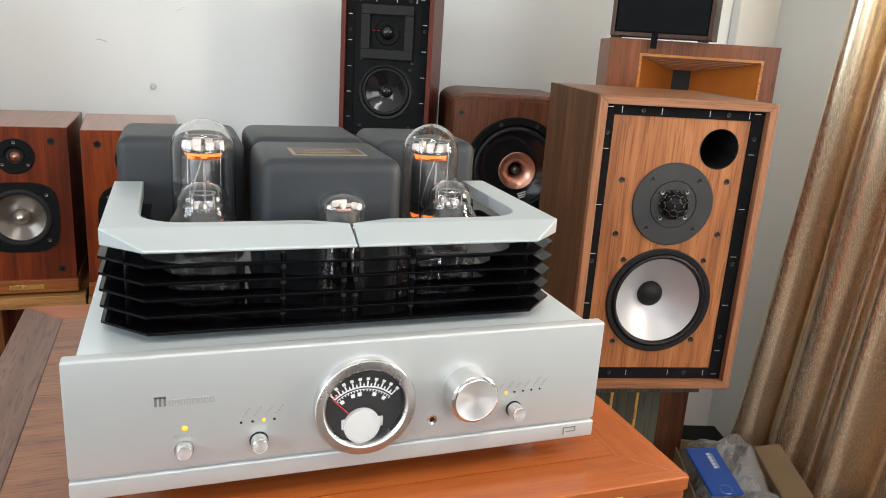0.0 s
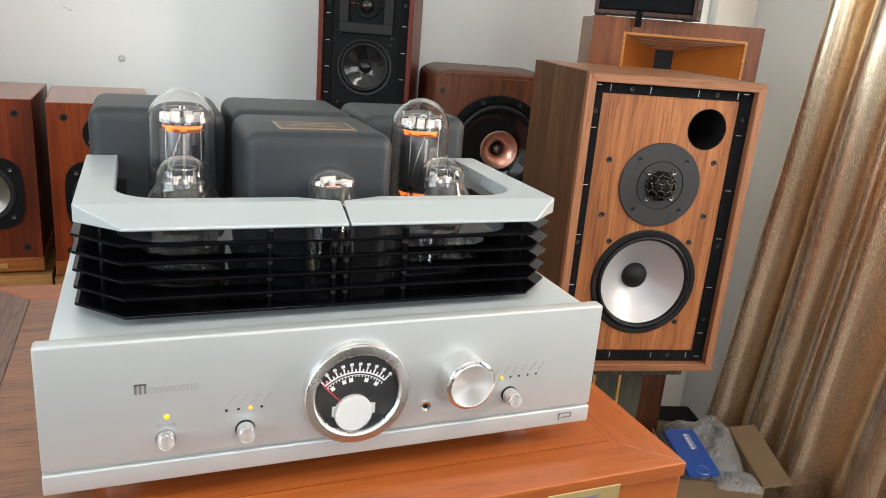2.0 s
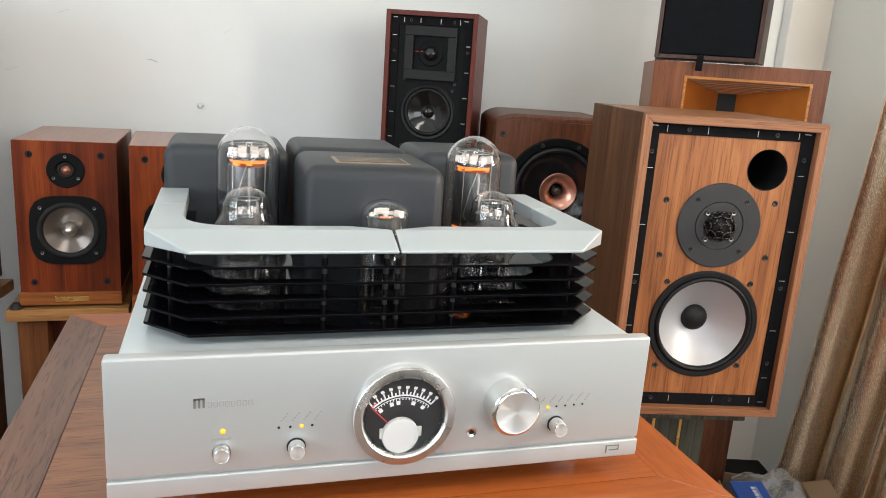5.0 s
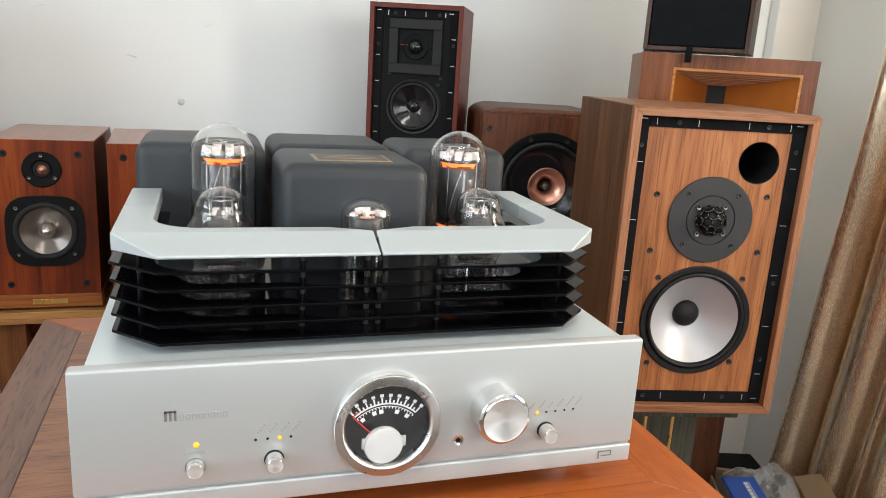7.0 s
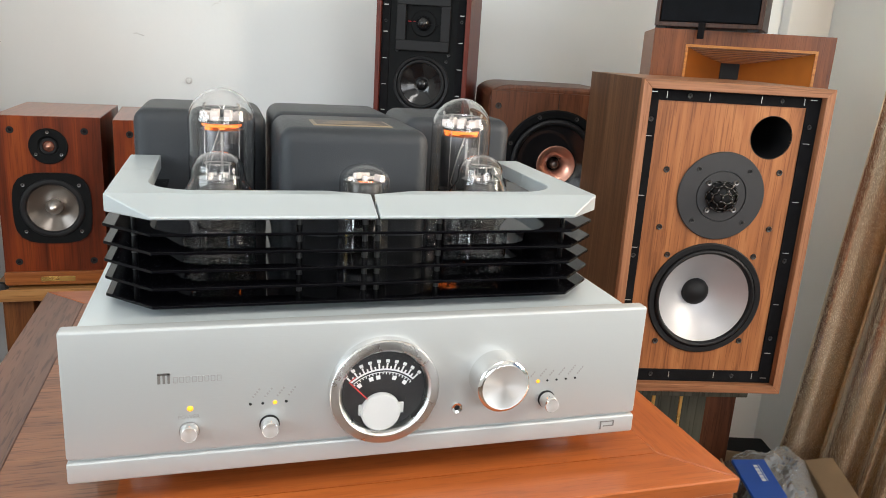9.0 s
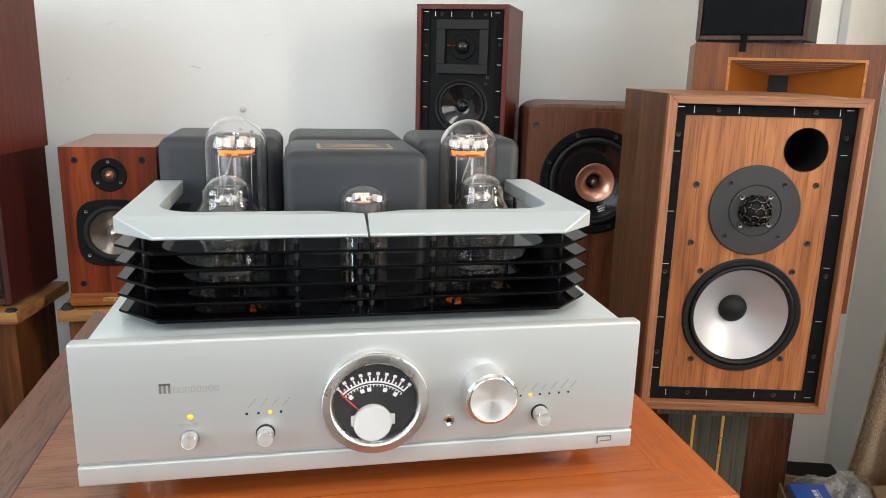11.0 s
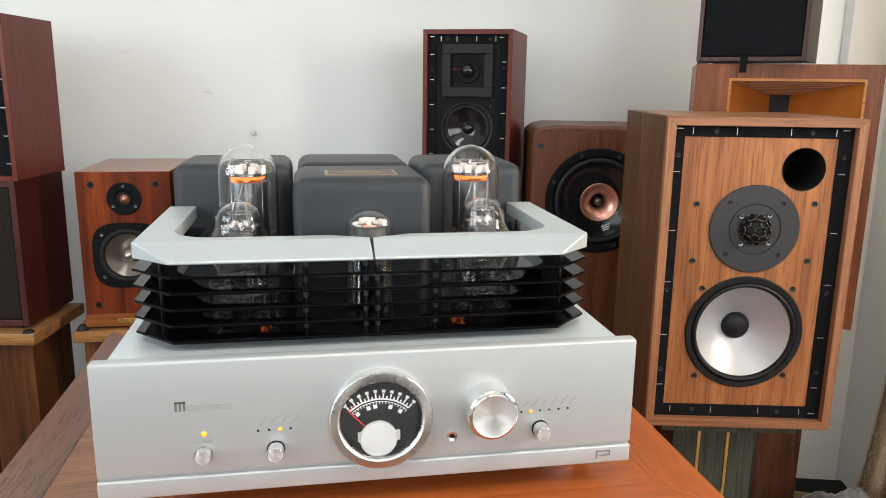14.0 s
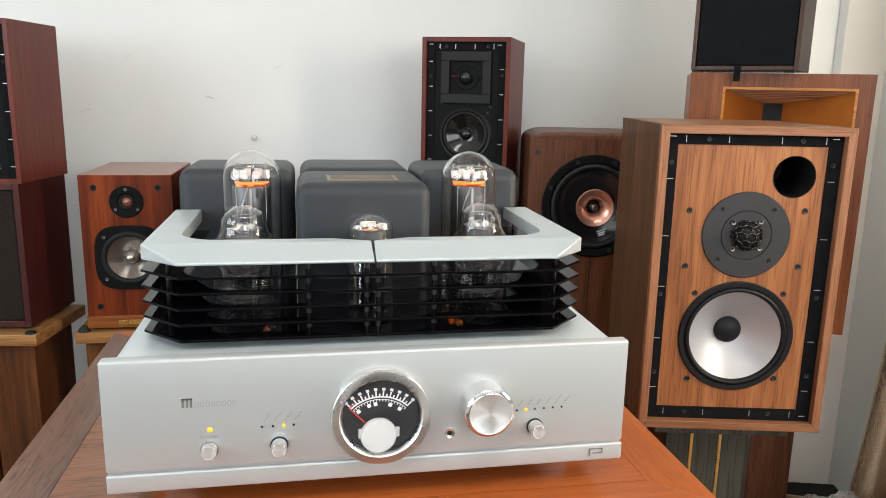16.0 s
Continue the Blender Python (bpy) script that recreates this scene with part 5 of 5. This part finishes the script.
part("mouth_edge", join(bx(ox0, ox1, -0.0025, 0.016, oz1 - 0.005, oz1), bx(ox0, ox1, -0.0025, 0.016, oz0, oz0 + 0.005), bx(ox0, ox0 + 0.005, -0.0025, 0.016, oz0 + 0.005, oz1 - 0.005), bx(ox1 - 0.005, ox1, -0.0025, 0.016, oz0 + 0.005, oz1 - 0.005)), M_PLY, hs, "pale plywood mouth rim")
tx0, tx1, tz0, tz1, ty = -0.020, 0.020, 0.375, 0.468, 0.16
for k in range(18):
    f0, f1 = k / 18, (k + 1) / 18
    g = f0 ** 0.8
    zt = (oz1 - 0.005) * (1 - g) + tz1 * g
    xl, xr = (ox0 + 0.005) * (1 - f0) + tx0 * f0, (ox1 - 0.005) * (1 - f0) + tx1 * f0
    part("horn_layer", bx(xl - 0.010, xr + 0.010, ty * f0 + 0.001, ty * f1 + 0.001, zt, zt + 0.012, 0.0003, 1), M_PLYDK if k % 2 else M_PLY, hs, "stepped plywood layer")
for sgn, xo, xt in ((-1, ox0 + 0.005, tx0), (1, ox1 - 0.005, tx1)):
    bm = prism([(xo, 0.002), (xo + sgn * 0.010, 0.002), (xt + sgn * 0.010, ty), (xt, ty)], oz0, oz1 - 0.004)
    bmesh.ops.recalc_face_normals(bm, faces=bm.faces[:])
    part("horn_cheek", bm, M_PLY_Y, hs, "orange plywood horn cheek")
bm = bmesh.new()
vs = [bm.verts.new(c) for c in ((ox0, 0.002, oz0 + 0.004), (ox1, 0.002, oz0 + 0.004), (tx1, ty, tz0), (tx0, ty, tz0), (ox0, 0.002, oz0 - 0.008), (ox1, 0.002, oz0 - 0.008), (tx1, ty, tz0 - 0.012), (tx0, ty, tz0 - 0.012))]
for q in ((0, 1, 2, 3), (7, 6, 5, 4), (0, 4, 5, 1), (3, 2, 6, 7), (0, 3, 7, 4), (1, 5, 6, 2)):
    bm.faces.new([vs[i] for i in q])
part("horn_floor", bm, M_PLY, hs)
part("throat", bx(tx0 - 0.01, tx1 + 0.01, ty, ty + 0.01, tz0 - 0.01, tz1 + 0.01), M_BLACK, hs, "black horn throat")
hst = thing("speaker_stand", pose(1.03, 1.34, 0, 0, 0, -26), "dark red brown wooden stand under the horn speaker", "speaker stand")
part("post", bx(0.012, 0.100, 0.03, 0.16, FLOOR + 0.02, 0.535, 0.002), M_CABWOOD, hst)
part("top_board", bx(-0.13, 0.10, 0.02, 0.24, 0.535, 0.5535, 0.001), M_MAHOG, hst)
part("base_board", bx(-0.16, 0.10, 0.0, 0.25, FLOOR, FLOOR + 0.02, 0.001), M_MAHOG, hst)

# cloth-fronted speaker on top of the horn cabinet
ts = thing("grille_speaker", pose(0.9405, 1.358, 1.0885, 0, 0, -42), "dark framed speaker with black cloth front and pull tab", "speaker")
tw2, th2, td2 = 0.203, 0.32, 0.17
for x0, x1, z0, z1 in ((-tw2 / 2, -tw2 / 2 + 0.0085, 0, th2), (tw2 / 2 - 0.0085, tw2 / 2, 0, th2), (-tw2 / 2 + 0.0085, tw2 / 2 - 0.0085, 0, 0.0085), (-tw2 / 2 + 0.0085, tw2 / 2 - 0.0085, th2 - 0.0085, th2)):
    part("cabinet_panel", bx(x0, x1, 0, td2, z0, z1, 0.0008), M_DARKWOOD, ts, "dark brown wooden panel")
part("cloth_front", bx(-tw2 / 2 + 0.0095, tw2 / 2 - 0.0095, 0.003, td2 - 0.01, 0.0095, th2 - 0.0095, 0.003), M_GRILLE, ts, "black cloth grille")
part("pull_tab", bx(-0.016, -0.003, -0.004, -0.0015, -0.022, 0.0095, 0.001), M_FELT, ts, "black cloth pull tab")
for x in (-0.09, 0.085):
    part("foot", bx(x - 0.01, x + 0.01, 0.004, 0.02, -0.0045, 0.0003), M_BLACK, ts)


# ---- curtain, carton and wrap ----
def curtain_sheet():
    bm = bmesh.new()
    ny, nz = 560, 26
    rows = []
    for j in range(nz + 1):
        z = 0.015 + 2.45 * j / nz
        row = []
        for i in range(ny + 1):
            s = 0.46 * i / ny
            y = 1.325 - 1.80 * s + 0.13 * max(0.0, 1 - z / 1.3) ** 1.3 * (1 - s) ** 2
            ph = math.pi * (s * 21 + 0.30 * math.sin(13 * s) + 0.24 * math.sin(47 * s + 0.8) + 0.06 * math.sin(1.7 * z + 11 * s))
            amp_ = 0.090 + 0.026 * math.sin(41 * s + 1.1) + 0.010 * (1 - z / 2.5)
            # round pleats with narrow valleys between them
            fold = (math.sin(ph) ** 2 + 0.003) ** 0.38
            x = 1.510 - amp_ * fold + 0.003 * math.sin(3.6 * ph + 1.3 * z) + 0.006 * noise.noise((s * 26, z * 2.0, 3.0))
            row.append(bm.verts.new((x, y + 0.008 * math.sin(2 * ph), z)))
        rows.append(row)
    for a, b in zip(rows, rows[1:]):
        for i in range(ny):
            bm.faces.new((a[i], a[i + 1], b[i + 1], b[i]))
    return smooth(bm)


M_SATIN = brushed("champagne_satin", (0.97, 0.82, 0.615), 0.25, "z", 0.02, 0.87)
sn = M_SATIN.node_tree
lucent, blend = sn.nodes.new("ShaderNodeBsdfTranslucent"), sn.nodes.new("ShaderNodeMixShader")
lucent.inputs[0].default_value = (0.82, 0.51, 0.25, 1)
blend.inputs[0].default_value = 0.12
sn.links.new(sn.nodes["Principled BSDF"].outputs[0], blend.inputs[1])
sn.links.new(lucent.outputs[0], blend.inputs[2])
sn.links.new(blend.outputs[0], sn.nodes["Material Output"].inputs[0])
curtain = thing("curtain", pose(0, 0, 0), "champagne satin curtain hanging in deep folds", "curtain")
cl = part("cloth", curtain_sheet(), M_SATIN, curtain)
so = cl.modifiers.new("thickness", "SOLIDIFY")
so.thickness = 0.001
part("rod", wire([(1.435, 1.45, 2.48), (1.435, -0.9, 2.48)], 0.012, 12), M_STEEL, curtain)

CZ = 0.14
carton = thing("cardboard_box", pose(1.125, 1.095, FLOOR, 0, 0, -25), "open brown cardboard carton with packing inside", "box")
bw, bd, bh = 0.20, 0.25, CZ - FLOOR
for nm, b in (("front_side", bx(-bw / 2, bw / 2, 0, 0.004, 0.0, bh)), ("back_side", bx(-bw / 2, bw / 2, bd - 0.004, bd, 0.0, bh)), ("left_side", bx(-bw / 2, -bw / 2 + 0.004, 0.004, bd - 0.004, 0.0, bh)), ("right_side", bx(bw / 2 - 0.004, bw / 2, 0.004, bd - 0.004, 0.0, bh)), ("bottom", bx(-bw / 2 + 0.004, bw / 2 - 0.004, 0.004, bd - 0.004, 0.0, 0.004))):
    part(nm, b, M_CARTON, carton)
part("flap", moved(bx(0, 0.06, 0.0, bd, -0.002, 0.002), pose(bw / 2 - 0.002, 0, bh, 0, -15, 0)), M_CARTON, carton)
part("flap", moved(bx(-bw / 2, bw / 2, 0.0, 0.09, -0.002, 0.002), pose(0, bd, bh, -50, 0, 0)), M_CARTON, carton)

M_WRAP = mat("bubble_wrap", (0.74, 0.76, 0.77), 0.14, 0, 1.0, 95, 0.08, 40, 0.6)
M_WRAP.node_tree.nodes["Principled BSDF"].inputs["Transmission Weight"].default_value = 0.7


def wrap_sheet(w, d, h, seed):
    bm = bmesh.new()
    n = 90
    g = []
    for j in range(n + 1):
        row = []
        for i in range(n + 1):
            u, v = i / n * 2 - 1, j / n * 2 - 1
            dome_ = max(0.0, 1 - abs(u) ** 3) * max(0.0, 1 - abs(v) ** 3)
            c = 0.8 * noise.fractal((u * 1.3 + seed, v * 1.3, seed), 1.0, 2.0, 3)
            bump = 0.0024 * max(0, math.sin(u * 38) * math.sin(v * 46)) + 0.006 * abs(noise.noise((u * 5 + seed, v * 5, 1.0)))
            row.append(bm.verts.new((u * w / 2 * (1 + 0.06 * c), v * d / 2 * (1 + 0.05 * c), h * dome_ * (0.85 + 0.35 * c) + bump)))
        g.append(row)
    for a, b in zip(g, g[1:]):
        for i in range(n):
            bm.faces.new((a[i], a[i + 1], b[i + 1], b[i]))
    return smooth(bm)


wrap = tagged(part("bubble_wrap", wrap_sheet(0.190, 0.235, 0.105, 4.0), M_WRAP), "crumpled clear bubble wrap in the carton", "bubble wrap")
wrap.matrix_world = pose(1.125, 1.095, 0.105, 0, 0, -25) @ pose(0.0, 0.135, 0)
spill = tagged(part("bubble_wrap", wrap_sheet(0.10, 0.07, 0.018, 7.0), M_WRAP), "clear bubble wrap lapping over the carton edge", "bubble wrap")
spill.matrix_world = pose(1.125, 1.095, CZ - 0.003, 0, 0, -25) @ pose(0.042, 0.012, 0)
packet = thing("blue_packet", pose(1.085, 1.150, 0.186, 14, 0, -10), "flat blue printed packet leaning on the wrap", "packet")
part("packet_body", bx(-0.038, 0.036, -0.068, 0.066, 0, 0.008, 0.002), M_BLUE, packet)
for k in range(5):
    part("print_bar", bx(0.002, 0.011, 0.042 - 0.0095 * k, 0.049 - 0.0095 * k, 0.0079, 0.0084), M_INK, packet)
part("print_bar", bx(0.014, 0.0152, 0.005, 0.05, 0.0079, 0.0084), M_INK, packet)
part("print_mark", moved(lathe([(0.010, -0.0002), (0.013, -0.0004), (0.013, 0.0003)], 24, "z"), pose(0.0, -0.056, 0.0082)), M_INK, packet)
bb = thing("black_case", pose(1.46, 1.62, FLOOR, 0, 0, -15), "black case standing on the floor by the wall", "case")
part("case_body", bx(-0.08, 0.08, -0.09, 0.09, 0, 0.10, 0.006), M_BLACK, bb)
part("case_lid", bx(-0.082, 0.082, -0.092, 0.092, 0.1002, 0.12, 0.006), M_BLACKBAF, bb)
